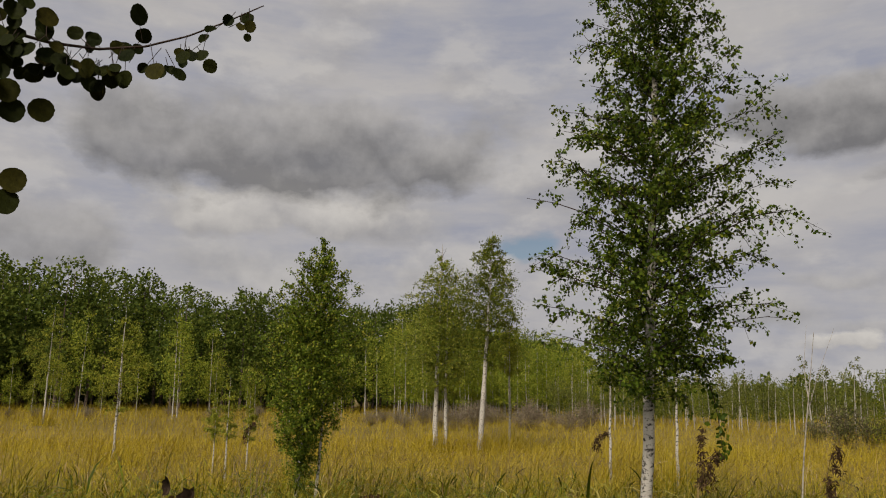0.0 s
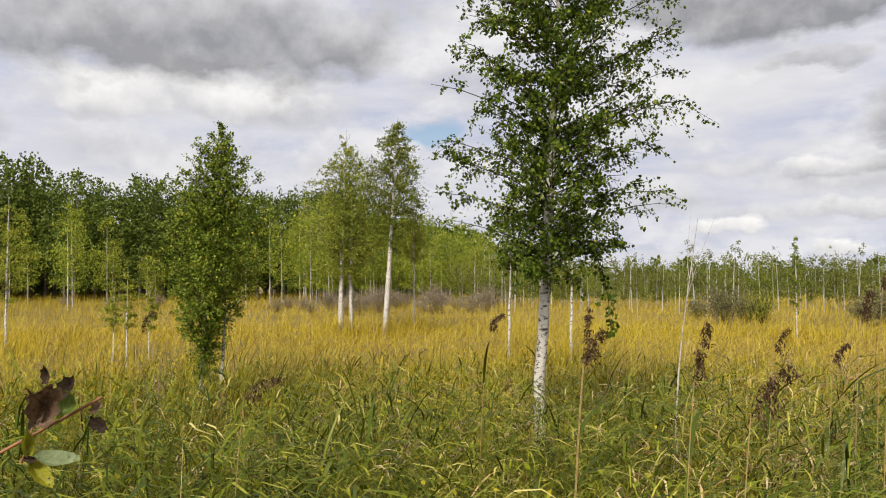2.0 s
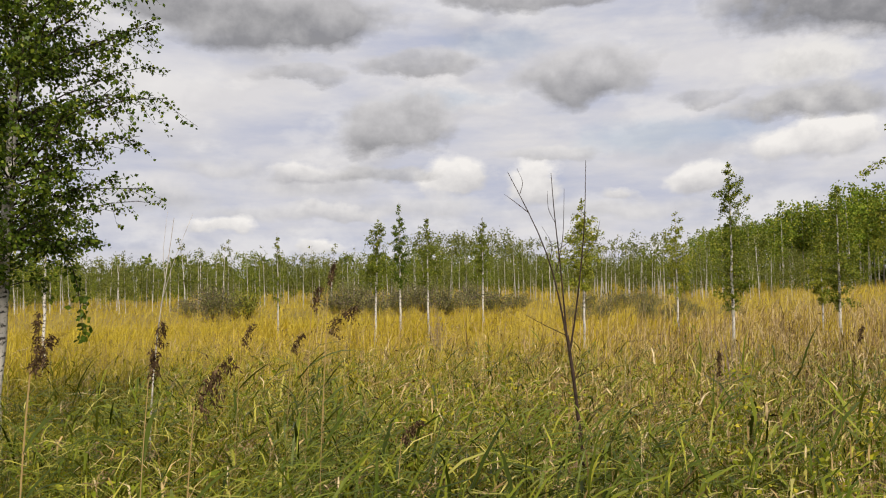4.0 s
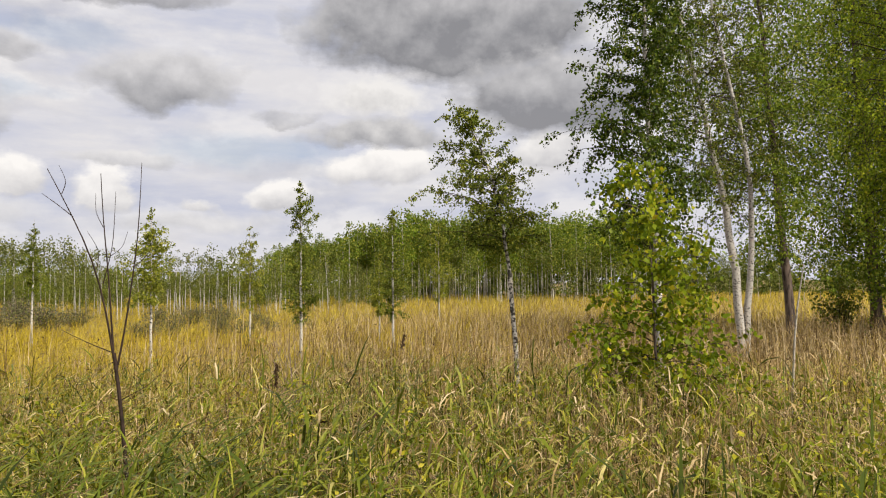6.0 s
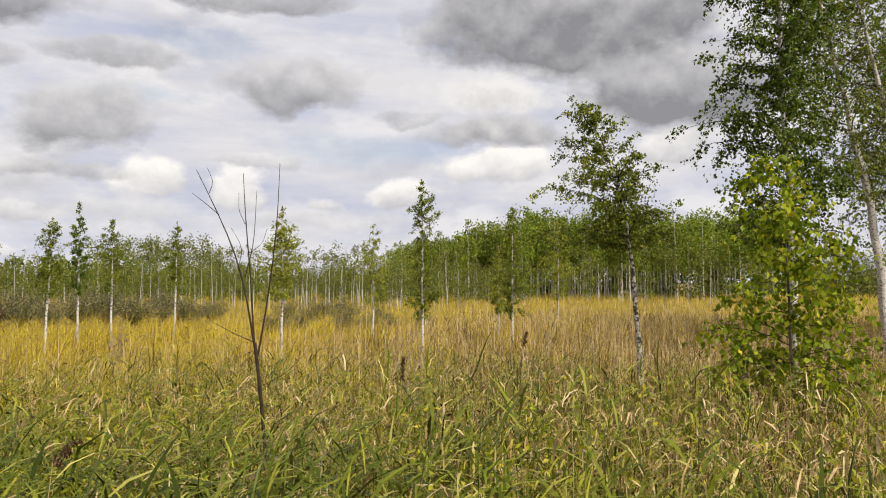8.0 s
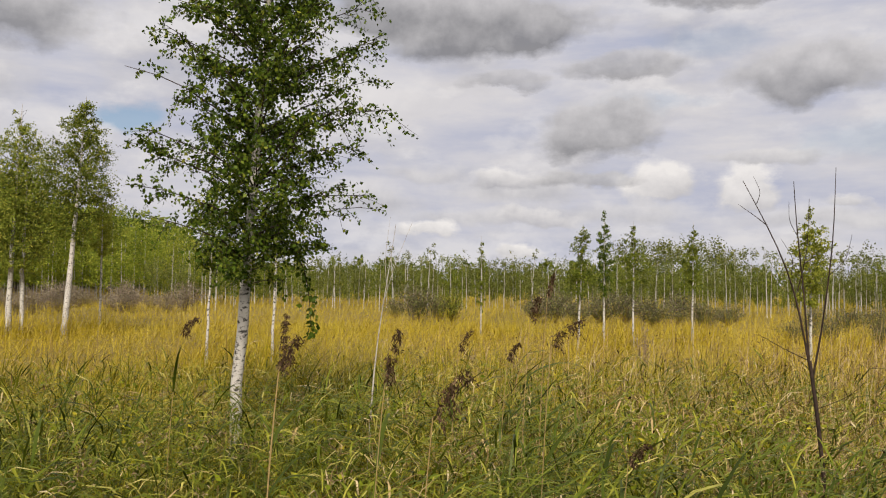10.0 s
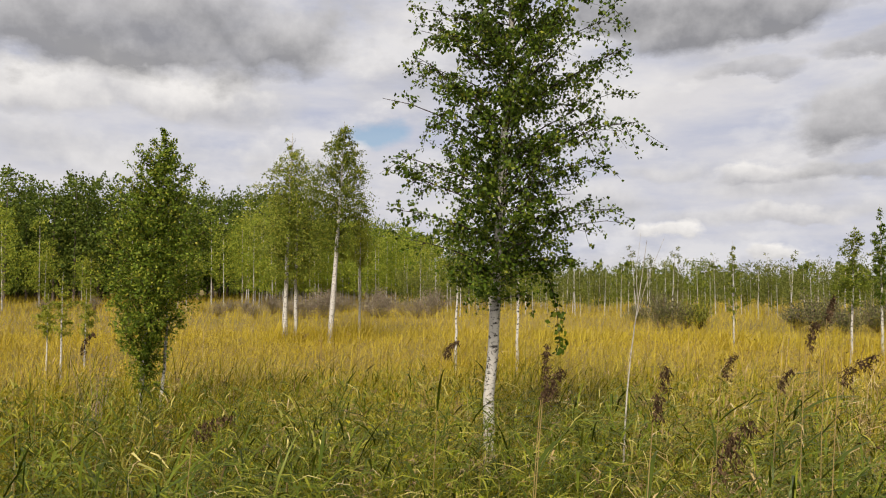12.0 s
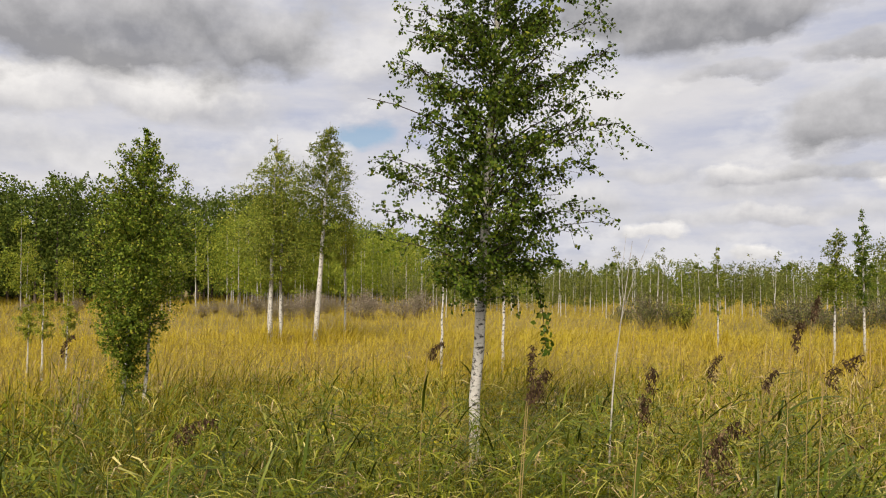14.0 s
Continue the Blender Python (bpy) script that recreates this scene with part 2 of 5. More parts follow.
def ground_material():
    m, nt, N, L = shader("peat_and_litter")
    tc = N("ShaderNodeTexCoord")
    n1 = N("ShaderNodeTexNoise")
    n1.inputs["Scale"].default_value, n1.inputs["Detail"].default_value = 0.12, 8
    n2 = N("ShaderNodeTexNoise")
    n2.inputs["Scale"].default_value, n2.inputs["Detail"].default_value = 14.0, 6
    for n in (n1, n2):
        L(tc.outputs["Object"], n.inputs["Vector"])
    r1 = ramp_node(N, [(0.35, (0.12, 0.086, 0.016)), (0.65, (0.24, 0.175, 0.03))])
    L(n1.outputs["Fac"], r1.inputs[0])
    r2 = ramp_node(N, [(0.3, (0.35, 0.35, 0.3)), (0.7, (1.1, 1.05, 1.0))])
    L(n2.outputs["Fac"], r2.inputs[0])
    mx = N("ShaderNodeMix")
    mx.data_type, mx.blend_type = "RGBA", "MULTIPLY"
    mx.inputs[0].default_value = 1
    L(r1.outputs[0], mx.inputs[6])
    L(r2.outputs[0], mx.inputs[7])
    b = N("ShaderNodeBsdfPrincipled")
    b.inputs["Roughness"].default_value = 0.95
    L(mx.outputs[2], b.inputs["Base Color"])
    bp = N("ShaderNodeBump")
    bp.inputs["Distance"].default_value = 0.05
    L(n2.outputs["Fac"], bp.inputs["Height"])
    L(bp.outputs[0], b.inputs["Normal"])
    out = N("ShaderNodeOutputMaterial")
    L(b.outputs[0], out.inputs[0])
    return m


GROUND = ground_material()
GOLD = leaf_material("golden_sedge", [(0.0, (0.212, 0.15, 0.0149)), (0.2, (0.322, 0.231, 0.0181)), (0.7, (0.451, 0.339, 0.033)), (1.0, (0.552, 0.436, 0.0914))],
                     0.6, 0.3, 0.5, 0.22, (0.322, 0.274, 0.0198))
TAN = leaf_material("dry_reed_grass", [(0.0, (0.0576, 0.0346, 0.016)), (0.35, (0.202, 0.133, 0.053)), (0.7, (0.403, 0.288, 0.136)), (1.0, (0.557, 0.451, 0.283))],
                    0.6, 0.22, 0.2, 0.8, (0.298, 0.207, 0.0444))
OLIVE = leaf_material("olive_grass", [(0.0, (0.037, 0.0344, 0.00302)), (0.35, (0.154, 0.137, 0.00755)), (0.7, (0.281, 0.233, 0.0188)), (0.92, (0.384, 0.302, 0.0528)), (1.0, (0.487, 0.402, 0.151))],
                      0.55, 0.25, 0.55, 0.7, (0.148, 0.154, 0.00604))
OLIVE_LEAF = leaf_material("olive_reed_leaf", [(0.0, (0.0243, 0.0323, 0.00359)), (0.3, (0.094, 0.108, 0.0096)), (0.65, (0.21, 0.215, 0.0216)), (0.9, (0.332, 0.296, 0.0539)), (1.0, (0.509, 0.43, 0.168))],
                           0.5, 0.22, 0.35, 1.1, (0.11, 0.145, 0.0096), 0.09)
REED = leaf_material("green_reed_leaf", [(0.0, (0.0158, 0.023, 0.00245)), (0.45, (0.0608, 0.0805, 0.00857)), (0.93, (0.151, 0.167, 0.0158)), (1.0, (0.316, 0.287, 0.0734))],
                     0.42, 0.24, 0.3, 1.2, (0.0754, 0.115, 0.0061), 0.11)
# near birches: their shade is put into this darker leaf colour
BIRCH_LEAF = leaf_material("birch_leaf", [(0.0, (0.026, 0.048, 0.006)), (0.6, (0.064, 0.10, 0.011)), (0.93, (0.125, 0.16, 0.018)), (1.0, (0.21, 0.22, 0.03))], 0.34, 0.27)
# wood edge birches: sunlight is put into this brighter leaf colour
SUNLIT_EDGE_LEAF = leaf_material("sunlit_edge_leaf", [(0.0, (0.104, 0.144, 0.0171)), (0.6, (0.224, 0.27, 0.0342)), (0.92, (0.328, 0.346, 0.0456)), (1.0, (0.416, 0.372, 0.0513))], 0.5, 0.45)
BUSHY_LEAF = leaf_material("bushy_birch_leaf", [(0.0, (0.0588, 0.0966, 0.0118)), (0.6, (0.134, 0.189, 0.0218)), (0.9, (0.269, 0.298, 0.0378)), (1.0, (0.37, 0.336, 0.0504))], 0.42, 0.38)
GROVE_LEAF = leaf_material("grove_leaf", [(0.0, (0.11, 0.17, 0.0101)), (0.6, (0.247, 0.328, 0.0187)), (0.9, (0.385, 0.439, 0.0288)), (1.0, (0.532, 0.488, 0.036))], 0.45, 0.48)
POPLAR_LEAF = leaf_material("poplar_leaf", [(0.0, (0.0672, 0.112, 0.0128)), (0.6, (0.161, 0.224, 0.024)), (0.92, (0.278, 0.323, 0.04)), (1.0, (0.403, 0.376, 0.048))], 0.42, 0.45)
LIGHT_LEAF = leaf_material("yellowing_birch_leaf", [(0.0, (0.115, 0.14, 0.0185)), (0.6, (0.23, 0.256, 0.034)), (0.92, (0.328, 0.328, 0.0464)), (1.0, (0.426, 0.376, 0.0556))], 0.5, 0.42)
BOG_LEAF = leaf_material("bog_birch_leaf", [(0.0, (0.0612, 0.0756, 0.0168)), (0.6, (0.13, 0.148, 0.033)), (1.0, (0.23, 0.223, 0.057))], 0.5, 0.38)
MEADOW_LEAF = leaf_material("meadow_birch_leaf", [(0.0, (0.0553, 0.0808, 0.0112)), (0.6, (0.128, 0.162, 0.0208)), (1.0, (0.272, 0.272, 0.04))], 0.45, 0.38)
ASPEN_LEAF = leaf_material("aspen_leaf", [(0.0, (0.0722, 0.116, 0.00709)), (0.6, (0.19, 0.244, 0.0126)), (0.93, (0.33, 0.346, 0.0197)), (1.0, (0.495, 0.402, 0.0237))], 0.38, 0.42)
HERB_LEAF = leaf_material("herb_leaf", [(0.0, (0.0684, 0.0978, 0.0077)), (0.6, (0.185, 0.215, 0.0154)), (1.0, (0.411, 0.342, 0.0308))], 0.45, 0.3)
PINE_LEAF = leaf_material("dark_wood_foliage", [(0.0, (0.0372, 0.0612, 0.0099)), (0.7, (0.093, 0.126, 0.0209)), (1.0, (0.172, 0.194, 0.033))], 0.6, 0.3)
PALE_BIRCH_LEAF = leaf_material("pale_birch_leaf", [(0.0, (0.09, 0.12, 0.018)), (0.6, (0.20, 0.24, 0.036)), (0.92, (0.33, 0.34, 0.055)), (1.0, (0.44, 0.40, 0.07))], 0.45, 0.4)
WILLOW_LEAF = leaf_material("willow_leaf", [(0.0, (0.11, 0.092, 0.062)), (0.6, (0.20, 0.17, 0.11)), (1.0, (0.31, 0.26, 0.17))], 0.6, 0.3)
SALLOW_LEAF = leaf_material("dark_sallow_leaf", [(0.0, (0.05, 0.048, 0.026)), (0.5, (0.11, 0.105, 0.05)), (0.8, (0.15, 0.165, 0.05)), (1.0, (0.26, 0.25, 0.09))], 0.6, 0.3)
BROWN_TWIG = bark_material("brown_brushwood", (0.30, 0.22, 0.19), (0.17, 0.12, 0.10), (20, 20, 30), 0.45, 0.65, 0.85, 0.2)
SPECKLED_BARK = bark_material("speckled_birch_bark", (0.44, 0.41, 0.37), (0.045, 0.04, 0.035), (20, 20, 26), 0.47, 0.54, 0.8, 0.4)
BIRCH_BARK = bark_material("birch_bark", (0.46, 0.43, 0.39), (0.05, 0.045, 0.04))
GREY_BARK = bark_material("grey_brown_bark", (0.16, 0.12, 0.10), (0.05, 0.04, 0.035), (14, 14, 4), 0.42, 0.62, 0.9, 0.8)
TWIG_BARK = bark_material("twig_bark", (0.045, 0.028, 0.022), (0.02, 0.014, 0.011), (30, 30, 30), 0.4, 0.65, 0.6, 0.2)
PALE_TWIG = bark_material("pale_dead_wood", (0.42, 0.38, 0.33), (0.16, 0.13, 0.11), (20, 20, 30), 0.48, 0.7, 0.8, 0.3)
PANICLE = leaf_material("grass_panicle", [(0.0, (0.112, 0.0684, 0.039)), (0.6, (0.247, 0.169, 0.0975)), (1.0, (0.39, 0.302, 0.182))], 0.8, 0.25)
PLUME = leaf_material("reed_plume", [(0.0, (0.03, 0.017, 0.010)), (0.7, (0.07, 0.042, 0.024)), (1.0, (0.17, 0.11, 0.062))], 0.8, 0.15)


# ---------------------------------------------------------------- mesh builders
def mesh_from(name, verts, quads, smooth=False):
    verts, quads = np.asarray(verts, np.float32), np.asarray(quads, np.int32)
    me = bpy.data.meshes.new(name)
    me.vertices.add(len(verts))
    me.vertices.foreach_set("co", verts.ravel())
    me.loops.add(quads.size)
    me.loops.foreach_set("vertex_index", quads.ravel())
    me.polygons.add(len(quads))
    me.polygons.foreach_set("loop_start", np.arange(0, quads.size, quads.shape[1], dtype=np.int32))
    if smooth:
        me.polygons.foreach_set("use_smooth", np.ones(len(quads), bool))
    me.update(calc_edges=True)
    me.validate()
    return me


def part_mesh(name, me, material, parent=None, label=""):
    me.materials.append(material)
    ob = new(name, me)
    if parent:
        ob.parent = parent
    return tagged(ob, label)


def ribbons(start, heading, rise, length, width, droop, segs, rng, twist=0.5):
    """Blades: from start, along heading (bearing), rising at an angle, curving down by droop. Returns verts, quads."""
    n = len(start)
    s = np.linspace(0, 1, segs + 1)[None, :]
    ang = rise[:, None] - droop[:, None] * s ** 1.4
    step = length[:, None] / segs
    hx, hy = np.sin(heading)[:, None], np.cos(heading)[:, None]
    out = np.cumsum(np.cos(ang) * step, 1) - np.cos(ang[:, :1]) * step
    up = np.cumsum(np.sin(ang) * step, 1) - np.sin(ang[:, :1]) * step
    c = np.stack([start[:, :1] + hx * out, start[:, 1:2] + hy * out, start[:, 2:3] + up], 2)
    wid = width[:, None] * np.clip(np.minimum(0.55 + 2.2 * s, 1.35 * (1 - s) ** 0.75 + 0.04), 0.04, 1) * 0.5
    tw = heading[:, None] + np.pi / 2 + (rng.normal(0, twist, n))[:, None] * (0.4 + s)
    side = np.stack([np.sin(tw), np.cos(tw), 0.25 * np.sin(tw * 3)], 2) * wid[:, :, None]
    v = np.stack([c - side, c + side], 2).reshape(-1, 3)
    base = (np.arange(n) * (segs + 1) * 2)[:, None] + (np.arange(segs) * 2)[None, :]
    q = np.stack([base, base + 1, base + 3, base + 2], 2).reshape(-1, 4)
    return v, q


def tubes(lines, radii, sides=4):
    """lines (n, k, 3), radii (n, k). Returns verts, quads."""
    n, k, _ = lines.shape
    t = np.gradient(lines, axis=1)
    t /= np.linalg.norm(t, axis=2, keepdims=True) + 1e-9
    ref = np.where(np.abs(t[..., 2:3]) > 0.8, np.array([1.0, 0, 0]), np.array([0, 0, 1.0]))
    a = np.cross(t, ref)
    a /= np.linalg.norm(a, axis=2, keepdims=True) + 1e-9
    b = np.cross(t, a)
    th = np.arange(sides) * 2 * np.pi / sides
    v = lines[:, :, None, :] + radii[:, :, None, None] * (a[:, :, None, :] * np.cos(th)[:, None] + b[:, :, None, :] * np.sin(th)[:, None])
    i = np.arange(n)[:, None, None] * k * sides + np.arange(k - 1)[None, :, None] * sides
    j = np.arange(sides)[None, None, :]
    j2 = (j + 1) % sides
    q = np.stack([i + j, i + j2, i + sides + j2, i + sides + j], 3).reshape(-1, 4)
    return v.reshape(-1, 3), q


def leaves(pos, size, rng, hang=0.5, wide=0.75):
    """One folded pointed leaf at each place."""
    n = len(pos)
    d = rng.normal(0, 1, (n, 3))
    d[:, 2] -= hang * 1.6
    d /= np.linalg.norm(d, axis=1, keepdims=True)
    s = np.cross(d, rng.normal(0, 1, (n, 3)))
    s /= np.linalg.norm(s, axis=1, keepdims=True) + 1e-9
    nn = np.cross(d, s)
    sz = (size * rng.uniform(0.6, 1.25, n))[:, None]
    fold = nn * sz * rng.uniform(-0.1, 0.25, n)[:, None]
    v = np.stack([pos, pos + d * sz * 0.45 + s * sz * wide * 0.5 + fold, pos + d * sz, pos + d * sz * 0.45 - s * sz * wide * 0.5 + fold], 1).reshape(-1, 3)
    q = np.arange(n * 4).reshape(-1, 4)
    return v, q


def crown_on(path, rad, z0, z1, profile, width, nb, ntw, nlf, leaf, rng, up=0.7, droop=0.5, hang=0.5, squash=(1, 1), side=(0, 0), gap=0.0, low=0.9, reach=(0.55, 1.15), twig=1.0, sprigs=True):
    """Branches on a trunk path, twigs on the branches, leaves on the twigs."""
    pu, pw = zip(*profile)
    grid = np.linspace(0, 1, 60)
    share = np.cumsum((np.interp(grid, pu, pw) + 0.1) ** 0.65)
    zz = np.interp(((np.arange(nb) + rng.uniform(0, 1, nb)) / nb) ** low, (share - share[0]) / (share[-1] - share[0]), grid)
    zs = z0 + zz * (z1 - z0)
    bx = np.interp(zs, path[:, 2], path[:, 0])
    by = np.interp(zs, path[:, 2], path[:, 1])
    br = np.interp(zs, path[:, 2], rad)
    L = width * np.interp(zz, pu, pw) * rng.uniform(*reach, nb)
    az = np.arange(nb) * 2.39996 + 1.0 + rng.normal(0, 0.4, nb)
    s = np.linspace(0, 1, 6)[None, :]
    upk = up * rng.uniform(0.6, 1.3, nb)[:, None] * (0.6 + 0.7 * zz[:, None])
    wob = rng.normal(0, 0.05, (nb, 6)) * s
    hx = np.sin(az)[:, None] * squash[0] * s + wob
    hy = np.cos(az)[:, None] * squash[1] * s + rng.normal(0, 0.05, (nb, 6)) * s
    lines = np.stack([bx[:, None] + L[:, None] * hx + side[0] * s * L[:, None], by[:, None] + L[:, None] * hy + side[1] * s * L[:, None],
                      zs[:, None] - L[:, None] * 0.25 + L[:, None] * (upk * s - droop * s ** 2) ], 2)
    lines[:, 0, 2] = zs - L * 0.25
    lines[:, 0, 0] = np.interp(lines[:, 0, 2], path[:, 2], path[:, 0])
    lines[:, 0, 1] = np.interp(lines[:, 0, 2], path[:, 2], path[:, 1])
    rr = np.minimum(br * 0.35, 0.002 + L * 0.006)[:, None] * (1 - 0.8 * s) + 0.0012
    limb = tubes(lines, rr, 3)
    # twigs
    m = nb * ntw
    heavy = np.cumsum((L + 0.12 * width) ** 0.9)
    bi = np.minimum(np.searchsorted(heavy, rng.uniform(0, heavy[-1], m)), nb - 1)
    u = rng.uniform(0.02, 1.0, m) ** 0.9
    idx = np.clip(u * 5, 0, 4.999)
    i0 = idx.astype(int)
    fr = (idx - i0)[:, None]
    p = lines[bi, i0] * (1 - fr) + lines[bi, i0 + 1] * fr
    d = lines[bi, i0 + 1] - lines[bi, i0]
    d /= np.linalg.norm(d, axis=1, keepdims=True) + 1e-9
    d = d * 0.8 + rng.normal(0, 0.6, (m, 3))
    d /= np.linalg.norm(d, axis=1, keepdims=True)
    tl = twig * (0.03 * width + 0.30 * L[bi]) * rng.uniform(0.5, 1.3, m)
    s3 = np.linspace(0, 1, 3)[None, :, None]
    tw = p[:, None, :] + d[:, None, :] * tl[:, None, None] * s3
    tw[:, :, 2] -= (hang * tl)[:, None] * s3[:, :, 0] ** 2
    sprig = tubes(tw[:, ::2], np.full((m, 2), 1.0) * np.array([0.003, 0.001]) * max(0.6, width), 3)
    # leaves
    k = m * nlf
    ti = np.repeat(np.arange(m), nlf)
    if gap:
        keep = rng.uniform(0, 1, m) > gap
        ti = ti[keep[ti]]
        k = len(ti)
    uu = rng.uniform(0.05, 1.05, k)[:, None] ** 0.8
    lp = np.where(uu < 0.5, tw[ti, 0] + (tw[ti, 1] - tw[ti, 0]) * uu * 2, tw[ti, 1] + (tw[ti, 2] - tw[ti, 1]) * (uu - 0.5) * 2)
    lp = lp + rng.normal(0, leaf * 0.5, (k, 3))
    lv = leaves(lp, leaf, rng, hang)
    return limb, (sprig if sprigs else None), lv


def crown_fill(path, z0, z1, profile, width, n, leaf, rng, hang=0.3, side=(0, 0), clumps=0, squash=0.75):
    """Leaves that fill a crown's outline, unevenly, or gather in clumps."""
    pu, pw = zip(*profile)
    grid = np.linspace(0, 1, 60)
    share = np.cumsum((np.interp(grid, pu, pw) + 0.04) ** 1.5)
    share = (share - share[0]) / (share[-1] - share[0])
    m = clumps or n
    zz = np.interp(rng.uniform(0, 1, m), share, grid)
    az = rng.uniform(0, 2 * np.pi, m)
    lump = 1 + 0.22 * np.sin(3 * az + 9 * zz + 1.0) + 0.14 * np.sin(5 * az - 17 * zz)
    rr = width * np.interp(zz, pu, pw) * lump * rng.uniform(0.05, 1, m) ** 0.5
    zs = z0 + zz * (z1 - z0)
    p = np.stack([np.interp(zs, path[:, 2], path[:, 0]) + np.sin(az) * rr + side[0] * rr, np.interp(zs, path[:, 2], path[:, 1]) + np.cos(az) * rr + side[1] * rr, zs], 1)
    if clumps:
        k = rng.integers(0, clumps, n)
        size = width * (0.10 + 0.16 * np.interp(zz, pu, pw))[k][:, None]
        p = p[k] + rng.normal(0, 0.6, (n, 3)) * size * np.array([1, 1, squash])
    return leaves(p, leaf, rng, hang)


def join(*parts):
    vs, qs, o = [], [], 0
    for v, q in parts:
        vs.append(v)
        qs.append(q + o)
        o += len(v)
    return np.concatenate(vs), np.concatenate(qs)


def stem_path(points, n=14, wob=0.0, rng=None):
    pts = np.array(points, float)
    t = np.r_[0, np.cumsum(np.linalg.norm(np.diff(pts, axis=0), axis=1))]
    u = np.linspace(0, t[-1], n)
    out = np.stack([np.interp(u, t, pts[:, k]) for k in range(3)], 1)
    for _ in range(2):
        out[1:-1] = (out[:-2] + 2 * out[1:-1] + out[2:]) / 4
    if wob:
        out[1:, :2] += rng.normal(0, wob, (n - 1, 2))
    return out


CONE = ((0, 0.25), (0.15, 0.8), (0.35, 1.0), (0.7, 0.65), (0.92, 0.25), (1, 0.05))
OVAL = ((0, 0.4), (0.2, 0.9), (0.45, 1.0), (0.75, 0.75), (0.93, 0.4), (1, 0.1))
SPIRE = ((0, 0.5), (0.2, 1.0), (0.5, 0.8), (0.8, 0.42), (1, 0.05))
SLIM = ((0, 0.3), (0.15, 0.75), (0.35, 1.0), (0.6, 0.8), (0.85, 0.4), (1, 0.05))
ROUND = ((0, 0.6), (0.35, 1.0), (0.75, 0.85), (0.92, 0.6), (1, 0.35))
HIGH = ((0, 0.3), (0.3, 0.7), (0.6, 1.0), (0.85, 0.8), (1, 0.2))


def tree(name, label, x, y, stems, r0, crowns, leaf_mat, bark, leaf, seed, category="tree", group="", sides=8, single_limbs=False):
    """stems: lists of points relative to the foot; crowns: dicts for crown_on with the index of their stem."""
    rng = np.random.default_rng(seed)
    root = new(name)
    root.location = (x, y, 0)
    tagged(root, label, category, group)
    paths = []
    for i, pts in enumerate(stems):
        path = stem_path(pts, 16, 0.006 * pts[-1][2] / 4, rng)
        top = path[-1, 2]
        f = np.clip((path[:, 2] + 0.05) / (top + 0.05), 0, 1)
        rad = (r0 if i == 0 else r0 * 0.8) * ((1 - f) ** 0.8 * 0.95 + 0.05) * (1 + 0.2 * np.exp(-path[:, 2] / 0.12))
        rad *= 1 + rng.normal(0, 0.03, len(rad))
        paths.append((path, rad))
        v, q = tubes(path[None], rad[None], sides)
        part_mesh("trunk", mesh_from("trunk", v, q, True), bark, root)
    soft, green = [], []
    for c in crowns:
        c = dict(c)
        path, rad = paths[c.pop("stem", 0)]
        if "clumps" in c:
            green.append(crown_fill(path, leaf=leaf, rng=rng, **c))
            continue
        fill, clumps, inner = c.pop("fill", 0), c.pop("fill_clumps", 0), c.pop("fill_width", 0.95)
        limb, twig, lv = crown_on(path, rad, leaf=leaf, rng=rng, **c)
        if fill:
            green.append(crown_fill(path, c["z0"], c["z1"], c["profile"], c["width"] * inner, fill, leaf, rng, c.get("hang", 0.4), c.get("side", (0, 0)), clumps))
        if single_limbs:
            v, q = limb
            per_v, per_q = 18, 15
            for k in range(len(v) // per_v):
                part_mesh("branch", mesh_from("branch", v[k * per_v:(k + 1) * per_v], q[k * per_q:(k + 1) * per_q] - k * per_v), TWIG_BARK, root)
        else:
            soft.append(limb)
        if twig:
            soft.append(twig)
        green.append(lv)
    if green:
        lv = join(*green)
        if soft:
            wood = join(*soft)
            me = mesh_from("crown", *join(wood, lv))
            me.polygons.foreach_set("material_index", np.r_[np.zeros(len(wood[1]), np.int32), np.ones(len(lv[1]), np.int32)])
            me.materials.append(TWIG_BARK)
        else:
            me = mesh_from("crown", *lv)
        crown = part_mesh("crown", me, leaf_mat, root)
        tagged(crown, kind="stuff")
    return root


def simple_stem(h, lean=(0, 0), bow=(0, 0)):
    return [(0, 0, -0.1), (lean[0] * 0.3 + bow[0], lean[1] * 0.3 + bow[1], h * 0.35), (lean[0] * 0.65 + bow[0], lean[1] * 0.65 + bow[1], h * 0.7), (lean[0], lean[1], h)]


